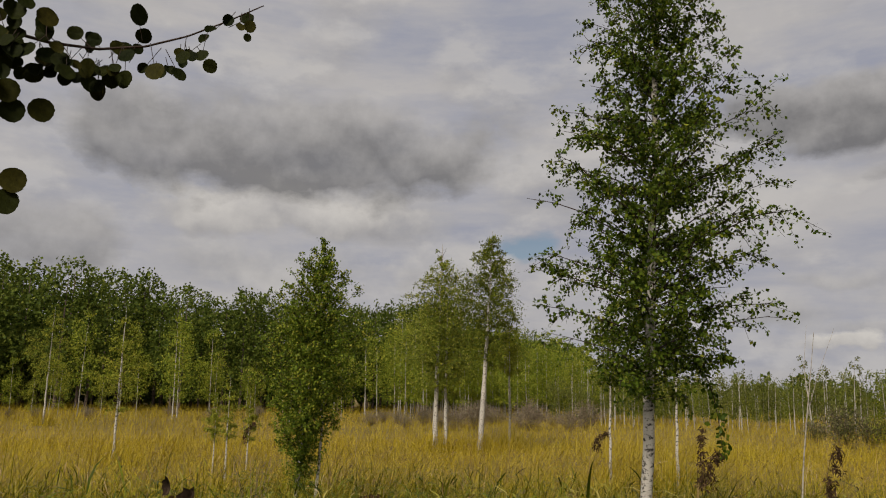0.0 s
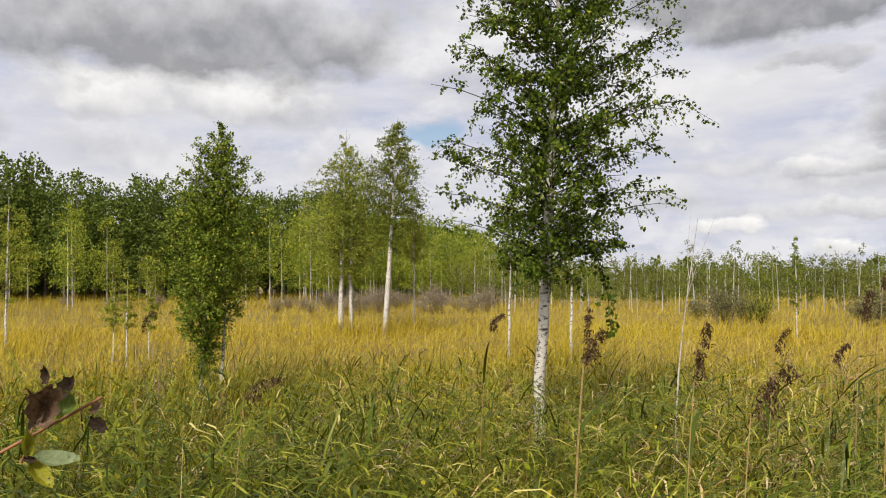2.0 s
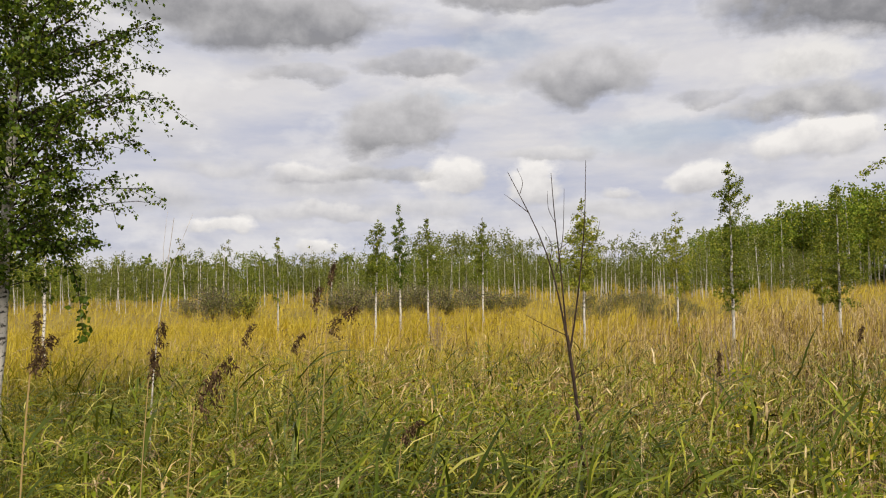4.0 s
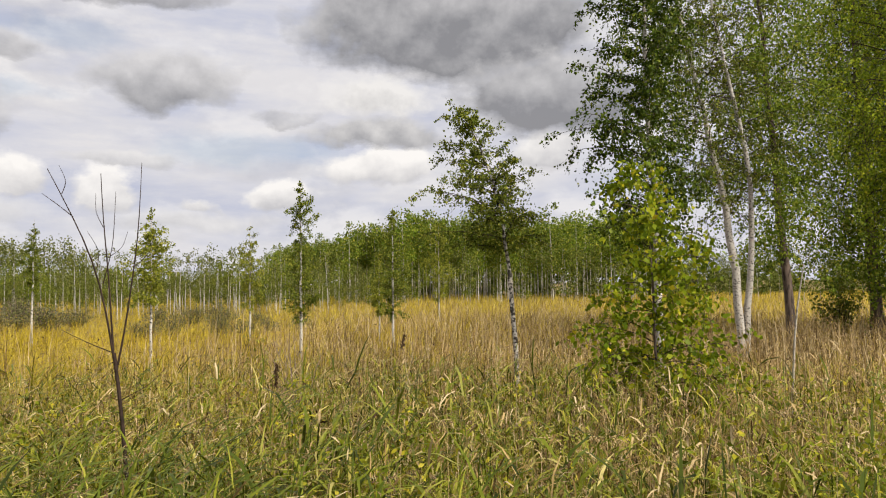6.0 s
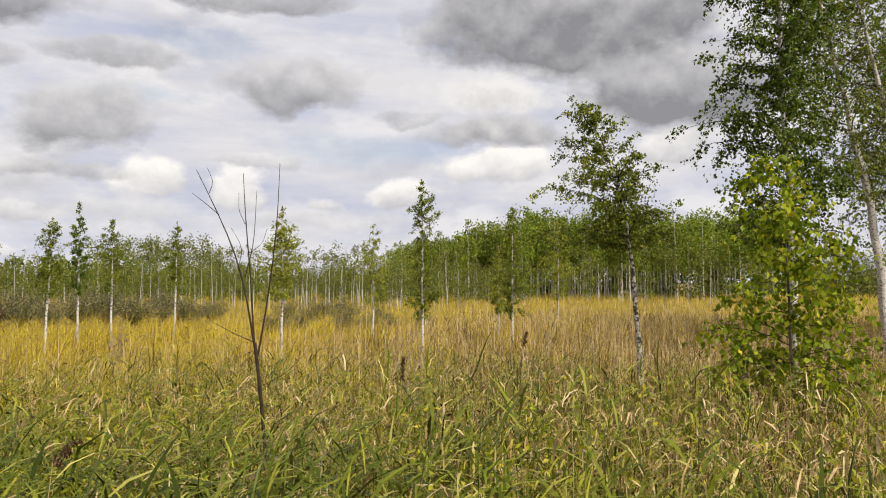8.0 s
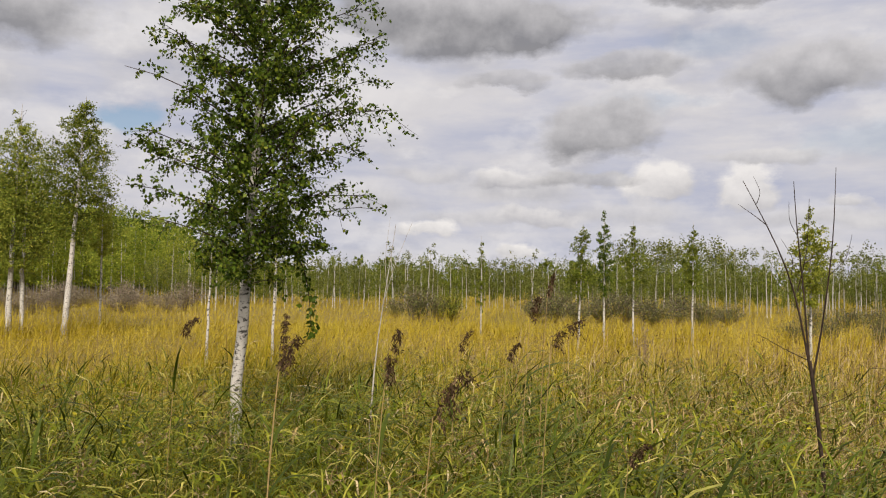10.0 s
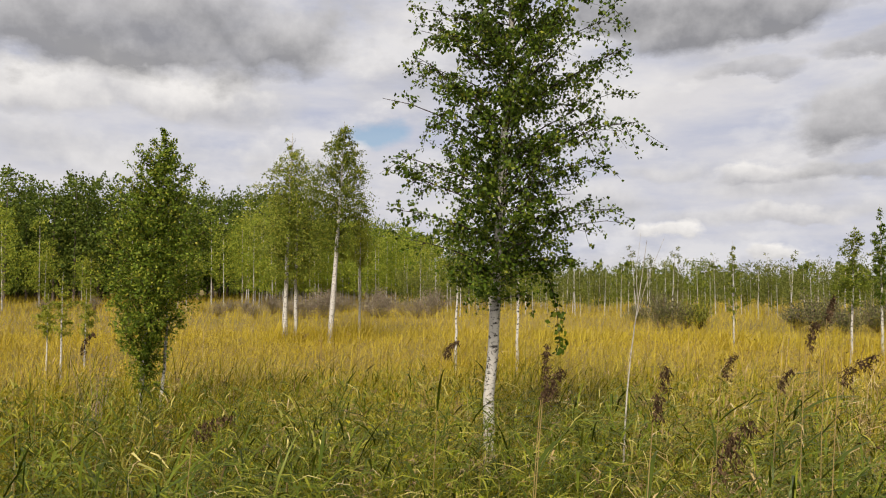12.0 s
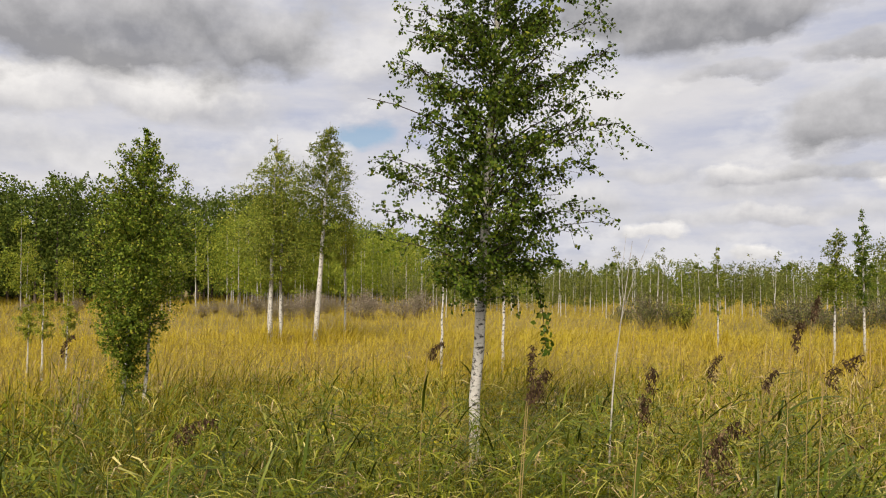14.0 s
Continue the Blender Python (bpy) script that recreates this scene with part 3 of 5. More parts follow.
# ---------------------------------------------------------------- ground
def ground():
    r = np.r_[0, np.geomspace(1.5, 2500, 48)]
    th = np.linspace(0, 2 * np.pi, 73)[:-1]
    R, T = np.meshgrid(r[1:], th, indexing="ij")
    X, Y = R * np.sin(T), R * np.cos(T)
    Z = 0.05 * np.sin(X * 0.9 + 1.0) * np.cos(Y * 0.8) * (R < 60) - 0.02
    v = np.concatenate([[[0, 0, -0.02]], np.stack([X, Y, Z], 2).reshape(-1, 3)])
    n = len(th)
    i = 1 + np.arange(len(r) - 2)[:, None] * n
    j = np.arange(n)[None, :]
    q = np.stack([i + j, i + n + j, i + n + (j + 1) % n, i + (j + 1) % n], 2).reshape(-1, 4)
    me = mesh_from("ground", v, q, True)
    bm = bmesh.new()
    bm.from_mesh(me)
    bm.verts.ensure_lookup_table()
    for k in range(n):
        bm.faces.new((bm.verts[0], bm.verts[1 + k], bm.verts[1 + (k + 1) % n]))
    bmesh.ops.recalc_face_normals(bm, faces=bm.faces)
    bm.to_mesh(me)
    bm.free()
    ob = part_mesh("ground", me, GROUND)
    tagged(ob, "boggy meadow ground of peat and dry grass litter", "ground", kind="structure")


ground()


# ---------------------------------------------------------------- grass
def scatter(n, r0, r1, az0, az1, rng, power=1.0):
    """Places by bearing and distance; power 2 is even over the area, less crowds the near part."""
    u = rng.uniform(0, 1, n)
    r = (r0 ** power + u * (r1 ** power - r0 ** power)) ** (1 / power)
    a = np.radians(rng.uniform(az0, az1, n))
    return np.stack([r * np.sin(a), r * np.cos(a)], 1), r, np.degrees(a)


def patchy(xy, scale, seed):
    """Slow variation over the field, 0 to 1."""
    x, y = xy[:, 0] * scale + seed, xy[:, 1] * scale - seed
    f = np.sin(x * 1.3 + 0.7 * np.sin(y * 1.9)) + np.sin(y * 1.7 + 1.1 * np.sin(x * 0.8 + 2)) + 0.6 * np.sin(x * 3.1 - y * 2.7) + 0.4 * np.sin(x * 5.9 + y * 6.3)
    return np.clip(f / 6 + 0.5, 0, 1)


WIND = radians(106)


def grass(name, label, xy, height, width, mat, seed, segs=3, droop=0.8, lean=0.2, rise=1.35):
    rng = np.random.default_rng(seed)
    n = len(xy)
    start = np.concatenate([xy, np.full((n, 1), -0.03)], 1)
    head = np.where(rng.uniform(0, 1, n) < 0.5, WIND + rng.normal(0, 0.8, n), rng.uniform(0, 2 * np.pi, n))
    v, q = ribbons(start, head, rise + rng.normal(0, lean, n), height, width, droop * rng.uniform(0.2, 1.5, n), segs, rng)
    ob = part_mesh(name, mesh_from(name, v, q), mat)
    return tagged(ob, label, "grass", kind="stuff")


def meadow():
    rng = np.random.default_rng(11)
    # golden sedge, middle distance and far
    xy, r, a = scatter(125000, 4.0, 27, -32, 126, rng, 1.5)
    edge = np.where(a < 60, 5.8, 5.8 + (a - 60) * 0.45)
    keep = rng.uniform(0, 1, len(r)) < np.clip((r - edge) / 4 + 0.5, 0.15, 1)
    xy, r = xy[keep], r[keep]
    grass("sedge", "golden yellow sedge covering the open bog meadow", xy, rng.uniform(0.62, 0.80, len(r)) * (0.85 + 0.3 * patchy(xy, 0.4, 3)), 0.0025 + 0.0004 * r, GOLD, 1, 2, 2.5, 0.5, 1.12)
    for mat, count, label in ((GOLD, 18000, "golden seed spikelets on top of the sedge"), (PANICLE, 16000, "pale brown seed spikelets on top of the sedge")):
        xy, r, a = scatter(count, 5.0, 36, -32, 126, rng, 1.2)
        heads = np.concatenate([xy, (rng.uniform(0.5, 0.76, len(r)) * (0.85 + 0.3 * patchy(xy, 0.4, 3)))[:, None]], 1)
        ob = part_mesh("sedge_spikelets", mesh_from("sedge_spikelets", *leaves(heads, 0.012 + 0.0013 * r, rng, -0.2, 0.3)), mat)
        tagged(ob, label, "grass", kind="stuff")
    xy, r, a = scatter(120000, 22, 97, -34, 128, rng, 1.1)
    grass("sedge", "golden yellow sedge stretching to the wood edge", xy, rng.uniform(0.62, 0.78, len(r)) * (0.85 + 0.3 * patchy(xy, 0.2, 5)), 0.005 + 0.0008 * r, GOLD, 2, 1, 0.5, 0.5, 1.0)
    xy, r, a = scatter(24000, 18, 75, 62, 128, rng, 1.1)
    keep = rng.uniform(0, 1, len(r)) < np.clip((a - 62) / 20, 0, 1) * np.clip(1.3 - r / 75, 0.2, 1)
    xy, r = xy[keep], r[keep]
    grass("dry_reed_grass", "tan dry grass mixed into the sedge towards the grove", xy, rng.uniform(0.64, 0.8, len(r)), 0.005 + 0.0008 * r, TAN, 14, 1, 0.5, 0.45, 1.05)
    # olive grass below and between the reeds
    xy, r, a = scatter(44000, 1.9, 13, -36, 130, rng, 1.3)
    keep = rng.uniform(0, 1, len(r)) < np.clip(1.5 - (a - 30) / 60, 0.35, 1)
    xy, r = xy[keep], r[keep]
    grass("meadow_grass", "olive green meadow grass with dry tips", xy, rng.uniform(0.5, 1.0, len(r)) * (0.75 + 0.4 * patchy(xy, 1.0, 2)), 0.004 + 0.0008 * r, OLIVE, 3, 3, 1.7, 0.34, 1.3)
    # dry stalks, thicker towards the grove
    xy, r, a = scatter(120000, 1.8, 34, -36, 130, rng, 1.3)
    keep = rng.uniform(0, 1, len(r)) < np.clip((a - 30) / 40, 0.07, 1) * np.clip(0.4 + patchy(xy, 0.9, 1) * 0.9, 0, 1) * np.clip((np.clip(16 + (a - 55) * 1.0, 16, 34) - r) / 10, 0, 1)
    xy, r = xy[keep], r[keep]
    for lot, segs in ((r < 6, 3), (r >= 6, 2)):
        grass("dry_reed_grass", "tan dry reed grass stalks standing in the meadow", xy[lot], rng.uniform(0.6, 1.05, lot.sum()), 0.0035 + 0.0007 * r[lot], TAN, 4 + segs, segs, 1.9, 0.36, 1.3)
    # straight pale culms
    xy, r, a = scatter(5200, 1.9, 17, -30, 130, rng, 1.3)
    keep = rng.uniform(0, 1, len(r)) < np.clip((a - 25) / 50, 0.06, 1)
    xy, r = xy[keep], r[keep]
    grass("dry_culms", "straight pale straw culms standing above the grass", xy, rng.uniform(0.75, 1.2, len(r)), 0.0035 + 0.0005 * r, TAN, 9, 2, 0.12, 0.09, 1.5)

    def reed_leaves(label, mat, count, per, density, r1, z, length, width, droop):
        xy, r, a = scatter(count, 2.1, r1, -36, 130, rng, 1.25)
        keep = rng.uniform(0, 1, len(r)) < density(xy, a) * np.clip((r1 + 0.5 - r) / 8, 0, 1)
        at = np.repeat(xy[keep], per, 0)
        k = len(at)
        big = np.where(rng.uniform(0, 1, k) < 0.2, 1.5, 1.0)
        start = np.concatenate([at + rng.normal(0, 0.03, (k, 2)), rng.uniform(*z, k)[:, None]], 1)
        head = np.where(rng.uniform(0, 1, k) < 0.5, WIND + rng.normal(0, 0.6, k), rng.uniform(0, 2 * np.pi, k))
        v, q = ribbons(start, head, rng.normal(0.62, 0.4, k), rng.uniform(*length, k) * big, rng.uniform(*width, k) * big, rng.uniform(*droop, k), 3, rng, 0.5)
        tagged(part_mesh("reed_leaves", mesh_from("reed_leaves", v, q), mat), label, "reeds", kind="stuff")

    # reed leaves, crossing and bent: green ones in patches, olive and withered ones all through
    reed_leaves("long green reed leaves bent over by the wind", REED, 19000, 5, lambda xy, a: np.clip(patchy(xy, 1.1, 8) * 4.0 - 1.7, np.where(a < 10, 0.4, 0.10), 1) * np.clip(1.3 - (a - 50) / 70, 0.4, 1), 8.5, (0.25, 0.86), (0.16, 0.36), (0.007, 0.0135), (0.4, 2.4))
    reed_leaves("olive reed leaves hanging over one another", OLIVE_LEAF, 17000, 5, lambda xy, a: np.clip((a + 40) / 50, 0.35, 1) * np.clip(1.35 - (a - 60) / 80, 0.5, 1) * 0.85, 9.5, (0.2, 0.85), (0.10, 0.24), (0.006, 0.011), (0.6, 3.2))
    reed_leaves("curled straw-coloured withered reed leaves", TAN, 15000, 5, lambda xy, a: np.clip((a - 12) / 50, 0.08, 1) * np.clip(1.15 - patchy(xy, 1.1, 8), 0.2, 1), 13, (0.2, 0.85), (0.09, 0.23), (0.005, 0.010), (0.6, 3.6))
    # fluffy panicles of the reed grass, pale brown, nodding with the wind
    xy, r, a = scatter(1500, 2.4, 13, -34, 126, rng, 1.35)
    keep = rng.uniform(0, 1, len(r)) < np.clip(0.3 + (a + 10) / 90, 0.2, 1)
    xy, r = xy[keep], r[keep]
    k = 26
    at = np.repeat(xy, k, 0)
    u = rng.uniform(0, 1, len(at))
    big = np.repeat(rng.uniform(0.08, 0.16, len(r)), k)
    tops = np.repeat(rng.uniform(0.72, 0.98, len(r)), k)
    swing = WIND + np.repeat(rng.normal(0, 0.7, len(r)), k)
    off = big * (0.7 * u ** 1.6)
    fat = big * 0.13 * (1 - u) + 0.006
    p = np.stack([at[:, 0] + np.sin(swing) * off + rng.normal(0, 1, len(at)) * fat, at[:, 1] + np.cos(swing) * off + rng.normal(0, 1, len(at)) * fat, tops + big * (u - 0.35 * u ** 2)], 1)
    ob = part_mesh("panicles", mesh_from("panicles", *leaves(p, 0.02, rng, -0.3, 0.22)), PANICLE)
    tagged(ob, "pale brown feathery panicles nodding over the reed grass", "seed heads", kind="stuff")
    # dark seed heads
    xy, r, a = scatter(700, 4.0, 14, 30, 118, rng, 1.4)
    p = np.concatenate([xy, rng.uniform(0.7, 0.95, len(r))[:, None]], 1)
    ob = part_mesh("seed_heads", mesh_from("seed_heads", *leaves(p, 0.045, rng, 0.3, 0.28)), PLUME)
    tagged(ob, "small dark brown seed heads scattered over the dry grass", "seed heads", kind="stuff")
    # slender green blades leaning down the wind
    xy, r, a = scatter(26000, 3.0, 11, -36, 100, rng, 1.3)
    keep = rng.uniform(0, 1, len(r)) < np.clip(patchy(xy, 0.9, 6) * 3.0 - 0.9, 0.15, 1) * np.clip(1.3 - (a + 10) / 50, 0.08, 1) * np.clip((11 - r) / 4, 0, 1)
    xy, r = xy[keep], r[keep]
    n = len(r)
    start = np.concatenate([xy, rng.uniform(0.0, 0.3, n)[:, None]], 1)
    v, q = ribbons(start, WIND + rng.normal(0, 0.55, n), rng.normal(1.15, 0.22, n), rng.uniform(0.5, 0.85, n), rng.uniform(0.005, 0.008, n), rng.uniform(0.4, 1.9, n), 4, rng, 0.5)
    tagged(part_mesh("green_blades", mesh_from("green_blades", v, q), REED), "slender green grass blades leaning with the wind", "grass", kind="stuff")
    # broad-leaved herbs in patches between the reeds
    xy, r, a = scatter(7500, 2.3, 7.5, -20, 128, rng, 1.4)
    keep = (patchy(xy, 1.6, 4) > 0.56) & (rng.uniform(0, 1, len(r)) < np.where(a > 40, 1.0, 0.25))
    xy = np.repeat(xy[keep], 5, 0)
    p = np.concatenate([xy + rng.normal(0, 0.05, xy.shape), rng.uniform(0.35, 0.8, len(xy))[:, None]], 1)
    ob = part_mesh("herbs", mesh_from("herbs", *leaves(p, 0.044, rng, 0.25, 0.55)), HERB_LEAF)
    tagged(ob, "patches of broad-leaved yellow-green herbs between the reeds", "herbs", kind="stuff")
    # grass on the other side of the path
    xy, r, a = scatter(10000, 1.1, 13, 128, 326, rng, 1.2)
    grass("meadow_grass", "olive green grass beside the path", xy, rng.uniform(0.3, 0.7, len(r)), 0.006 + 0.001 * r, OLIVE, 12, 2, 1.6, 0.34, 1.3)
    xy, r, a = scatter(6000, 10, 90, 128, 326, rng, 1.1)
    grass("sedge", "golden sedge of the open meadow", xy, rng.uniform(0.4, 0.7, len(r)), 0.012 + 0.003 * r, GOLD, 13, 1, 0.6, 0.4)


meadow()

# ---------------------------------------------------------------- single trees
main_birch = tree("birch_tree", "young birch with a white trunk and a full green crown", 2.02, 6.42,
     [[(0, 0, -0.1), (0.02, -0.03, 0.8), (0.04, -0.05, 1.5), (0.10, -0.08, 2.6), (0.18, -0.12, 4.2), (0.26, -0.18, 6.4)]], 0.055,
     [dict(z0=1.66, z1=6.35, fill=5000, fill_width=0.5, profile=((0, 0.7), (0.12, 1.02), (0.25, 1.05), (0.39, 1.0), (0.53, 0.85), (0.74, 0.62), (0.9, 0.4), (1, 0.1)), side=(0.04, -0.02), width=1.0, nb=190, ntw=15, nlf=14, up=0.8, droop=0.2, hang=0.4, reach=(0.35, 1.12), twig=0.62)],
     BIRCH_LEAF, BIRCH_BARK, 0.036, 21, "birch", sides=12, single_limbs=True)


def drooping_branch(root):
    """A low branch that hangs out of the crown."""
    rng = np.random.default_rng(77)
    line = stem_path([(0.06, -0.06, 1.95), (0.3, -0.12, 2.02), (0.5, -0.2, 1.8), (0.55, -0.23, 1.5), (0.57, -0.24, 1.22)], 14)
    v, q = tubes(line[None], np.linspace(0.008, 0.0015, 14)[None], 6)
    limb = part_mesh("branch", mesh_from("branch", v, q, True), TWIG_BARK, root)
    p = line[rng.integers(4, 14, 150)] + rng.normal(0, 0.028, (150, 3))
    leafage = part_mesh("hanging_leaves", mesh_from("hanging_leaves", *leaves(p, 0.05, rng, 0.8)), BIRCH_LEAF, limb)
    tagged(leafage, kind="stuff")


drooping_branch(main_birch)
tree("birch_tree", "bushy dark green young birch leafy almost to the ground", -1.13, 10.05,
     [[(-0.09, 0, -0.1), (-0.06, 0, 1.0), (0.05, 0, 2.4), (0.14, 0, 3.62)], [(0.10, 0, -0.1), (0.2, 0.05, 0.9), (0.2, 0.1, 2.0), (0.16, 0.1, 3.0)]], 0.03,
     [dict(z0=0.45, z1=3.58, profile=((0, 0.2), (0.12, 0.4), (0.28, 0.78), (0.42, 1.0), (0.53, 0.92), (0.7, 0.62), (0.85, 0.36), (1, 0.06)), width=0.76, nb=170, ntw=14, nlf=13, up=1.1, droop=0.1, hang=0.3, side=(0.04, 0), gap=0.05, reach=(0.6, 1.05), twig=0.7, fill=8000, fill_width=0.78)],
     BUSHY_LEAF, BIRCH_BARK, 0.033, 22, "birch", single_limbs=True)
tree("birch_tree", "slender birch with a bare white lower trunk", 2.44, 21.98, [[(0, 0, -0.1), (0.12, 0, 2), (0.26, -0.03, 4), (0.36, -0.04, 6.4)]], 0.085,
     [dict(z0=2.6, z1=6.3, profile=((0, 0.5), (0.3, 0.95), (0.5, 1.0), (0.75, 0.6), (1, 0.12)), width=0.95, nb=90, ntw=12, nlf=11, gap=0.08, droop=0.3, up=0.85, reach=(0.45, 1.15), twig=0.8, fill=7000, fill_clumps=90)], MEADOW_LEAF, BIRCH_BARK, 0.05, 23, "birch")
tree("birch_tree", "twin-stemmed birch with thin light green foliage", 1.25, 23.1,
     [[(0, 0, -0.1), (0.02, 0, 2), (0.08, 0, 4), (0.16, 0, 6.2)], [(0.32, 0, -0.1), (0.3, 0, 2), (0.32, 0, 3.6), (0.3, 0, 5.4)]], 0.08,
     [dict(z0=1.9, z1=6.1, profile=((0, 0.6), (0.25, 1.0), (0.5, 0.9), (0.75, 0.6), (1, 0.1)), width=1.15, nb=90, ntw=12, nlf=11, gap=0.08, droop=0.3, up=0.85, reach=(0.45, 1.15), twig=0.8, fill=7000, fill_clumps=90), dict(stem=1, z0=1.8, z1=5.2, profile=OVAL, width=1.0, nb=50, ntw=11, nlf=10, twig=0.8, fill=4000)],
     PALE_BIRCH_LEAF, BIRCH_BARK, 0.052, 24, "birch")


def birch(x, y, h, half, z0, seed, label, mat=None, leaf=0.036, lean=(0, 0), profile=SLIM, nb=36, ntw=10, nlf=12, gap=0.25, r0=None, name="birch_tree", bark=None, up=0.8):
    return tree(name, label, x, y, [simple_stem(h, lean)], r0 or 0.008 + 0.0075 * h,
                [dict(z0=z0 - 0.2, z1=h * 0.98, profile=profile, width=half * 1.05, nb=nb, ntw=ntw, nlf=nlf, gap=gap, up=up, droop=0.3, sprigs=False, reach=(0.35, 1.25), twig=0.9, fill=int(2400 * (1 - gap) * min(1, (half / 0.45) ** 2)), fill_clumps=34)],
                mat or MEADOW_LEAF, bark or BIRCH_BARK, leaf, seed, "birch")


SMALL = "small young birch with a thin white trunk in the meadow"
birch(3.58, 23.85, 4.4, 0.5, 2.4, 31, "thin young birch with a light crown", LIGHT_LEAF, 0.0408)
birch(4.04, 14.55, 3.2, 0.55, 1.9, 32, SMALL, lean=(0.1, 0))
birch(5.19, 14.18, 3.4, 0.6, 1.8, 33, SMALL, lean=(0.08, 0))
birch(-6.22, 18.05, 3.5, 0.62, 1.3, 34, "sparse yellowing young birch with a forked crown", LIGHT_LEAF, 0.0408, nb=30, gap=0.4)
birch(-15.9, 36.8, 5.4, 1.0, 2.0, 35, "sparse yellowing birch before the wood", LIGHT_LEAF, 0.0544)
birch(11.53, 12.52, 2.95, 0.42, 1.5, 36, SMALL, lean=(0.1, -0.05))
birch(14.06, 14.28, 3.6, 0.26, 1.5, 37, "narrow dark green spire-shaped young tree", BIRCH_LEAF, 0.0408, profile=SPIRE)
birch(14.54, 13.73, 3.25, 0.4, 1.5, 38, SMALL)
birch(17.0, 13.9, 3.35, 0.28, 1.7, 39, "slim young birch with a pale straight trunk", lean=(0.05, 0))
birch(12.83, 7.93, 3.1, 0.45, 1.5, 40, "young birch with several thin pale stems", LIGHT_LEAF, 0.0408)
birch(17.26, 8.1, 3.15, 0.36, 1.2, 41, SMALL, LIGHT_LEAF)
birch(13.13, 5.14, 3.55, 0.40, 1.1, 42, "tall slim young birch with a light gap in its crown", profile=((0, 0.4), (0.25, 1), (0.5, 0.5), (0.6, 0.45), (0.75, 0.75), (1, 0.1)), leaf=0.034, nb=60)
birch(16.55, 4.35, 3.35, 0.45, 1.0, 43, "oval young birch standing alone in the meadow", leaf=0.0374, nb=55)
birch(18.39, 5.2, 2.5, 0.26, 1.0, 44, SMALL, LIGHT_LEAF)
birch(31.5, 6.4, 4.3, 0.65, 1.1, 45, "light green young birch before the far wood", LIGHT_LEAF, 0.0544)
tree("birch_tree", "wind-swept young birch with a speckled leaning trunk", 10.09, 0.93,
     [[(0, 0, -0.1), (0, 0.02, 0.6), (-0.01, 0.10, 1.8), (-0.02, 0.18, 2.5), (-0.05, 0.36, 3.2), (-0.1, 0.72, 3.95)]], 0.04,
     [dict(z0=2.1, z1=3.95, profile=((0, 0.7), (0.15, 1.0), (0.5, 0.8), (0.75, 0.5), (1, 0.2)), width=0.85, nb=72, ntw=14, nlf=14, up=0.8, droop=0.3, side=(0, 0.27), gap=0.12, reach=(0.35, 1.2), twig=0.7, fill=1300, fill_width=0.78)],
     MEADOW_LEAF, SPECKLED_BARK, 0.036, 46, "birch", single_limbs=True)

# ---------------------------------------------------------------- the grove
tree("birch_tree", "tall twin-stemmed birch with white forked trunks at the grove edge", 15.42, -2.76,
     [[(0, 0, -0.1), (0.0, 0.03, 1.2), (0.03, 0.18, 2.8), (0.07, 0.44, 4.2), (0.12, 0.85, 6.2), (0.2, 1.3, 9.2)],
      [(0.02, -0.05, -0.1), (0.0, -0.12, 1.2), (-0.05, -0.30, 3.3), (0.0, 0.02, 4.9), (0.05, 0.3, 6.4), (0.1, 0.5, 8.6)]], 0.088,
     [dict(z0=2.9, z1=9.2, profile=OVAL, width=1.6, nb=100, ntw=13, nlf=15, up=0.7, droop=0.4, hang=0.7, side=(0.35, 0.15), gap=0.3, twig=0.75),
      dict(stem=1, z0=2.9, z1=8.6, profile=OVAL, width=1.4, nb=60, ntw=13, nlf=15, hang=0.8, droop=0.4, gap=0.3, side=(0.35, -0.1), twig=0.75)],
     MEADOW_LEAF, BIRCH_BARK, 0.046, 51, "birch", sides=10)
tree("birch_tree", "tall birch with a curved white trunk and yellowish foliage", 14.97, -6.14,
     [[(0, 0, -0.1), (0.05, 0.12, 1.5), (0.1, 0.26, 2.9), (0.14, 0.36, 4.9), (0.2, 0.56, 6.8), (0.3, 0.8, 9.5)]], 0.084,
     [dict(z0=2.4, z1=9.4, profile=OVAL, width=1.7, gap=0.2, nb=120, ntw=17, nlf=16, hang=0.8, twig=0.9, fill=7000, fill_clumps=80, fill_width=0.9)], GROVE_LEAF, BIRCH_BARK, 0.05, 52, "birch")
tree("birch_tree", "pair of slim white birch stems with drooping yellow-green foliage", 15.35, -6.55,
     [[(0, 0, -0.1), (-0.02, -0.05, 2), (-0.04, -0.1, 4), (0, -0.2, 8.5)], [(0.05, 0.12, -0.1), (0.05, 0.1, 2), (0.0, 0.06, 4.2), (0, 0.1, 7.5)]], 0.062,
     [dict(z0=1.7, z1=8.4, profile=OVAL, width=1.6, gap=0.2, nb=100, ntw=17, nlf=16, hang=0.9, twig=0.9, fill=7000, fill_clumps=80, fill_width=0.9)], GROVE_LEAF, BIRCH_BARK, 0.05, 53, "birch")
tree("birch_tree", "young birch with a dark green crown behind the aspen sapling", 9.62, -0.84,
     [[(0, 0, -0.1), (0, 0.01, 1.0), (0.0, 0.05, 2.2), (0.02, 0.1, 3.6), (0.04, 0.16, 6.6)]], 0.056,
     [dict(z0=2.1, z1=6.5, profile=((0, 0.75), (0.12, 0.95), (0.3, 1.0), (0.55, 0.85), (0.8, 0.5), (1, 0.1)), width=0.95, nb=90, ntw=14, nlf=14, up=0.8, droop=0.4, hang=0.6, side=(0, 0.12), reach=(0.35, 1.15), twig=0.7, fill=4000, fill_width=0.75)],
     BIRCH_LEAF, BIRCH_BARK, 0.044, 54, "birch", sides=12, single_limbs=True)
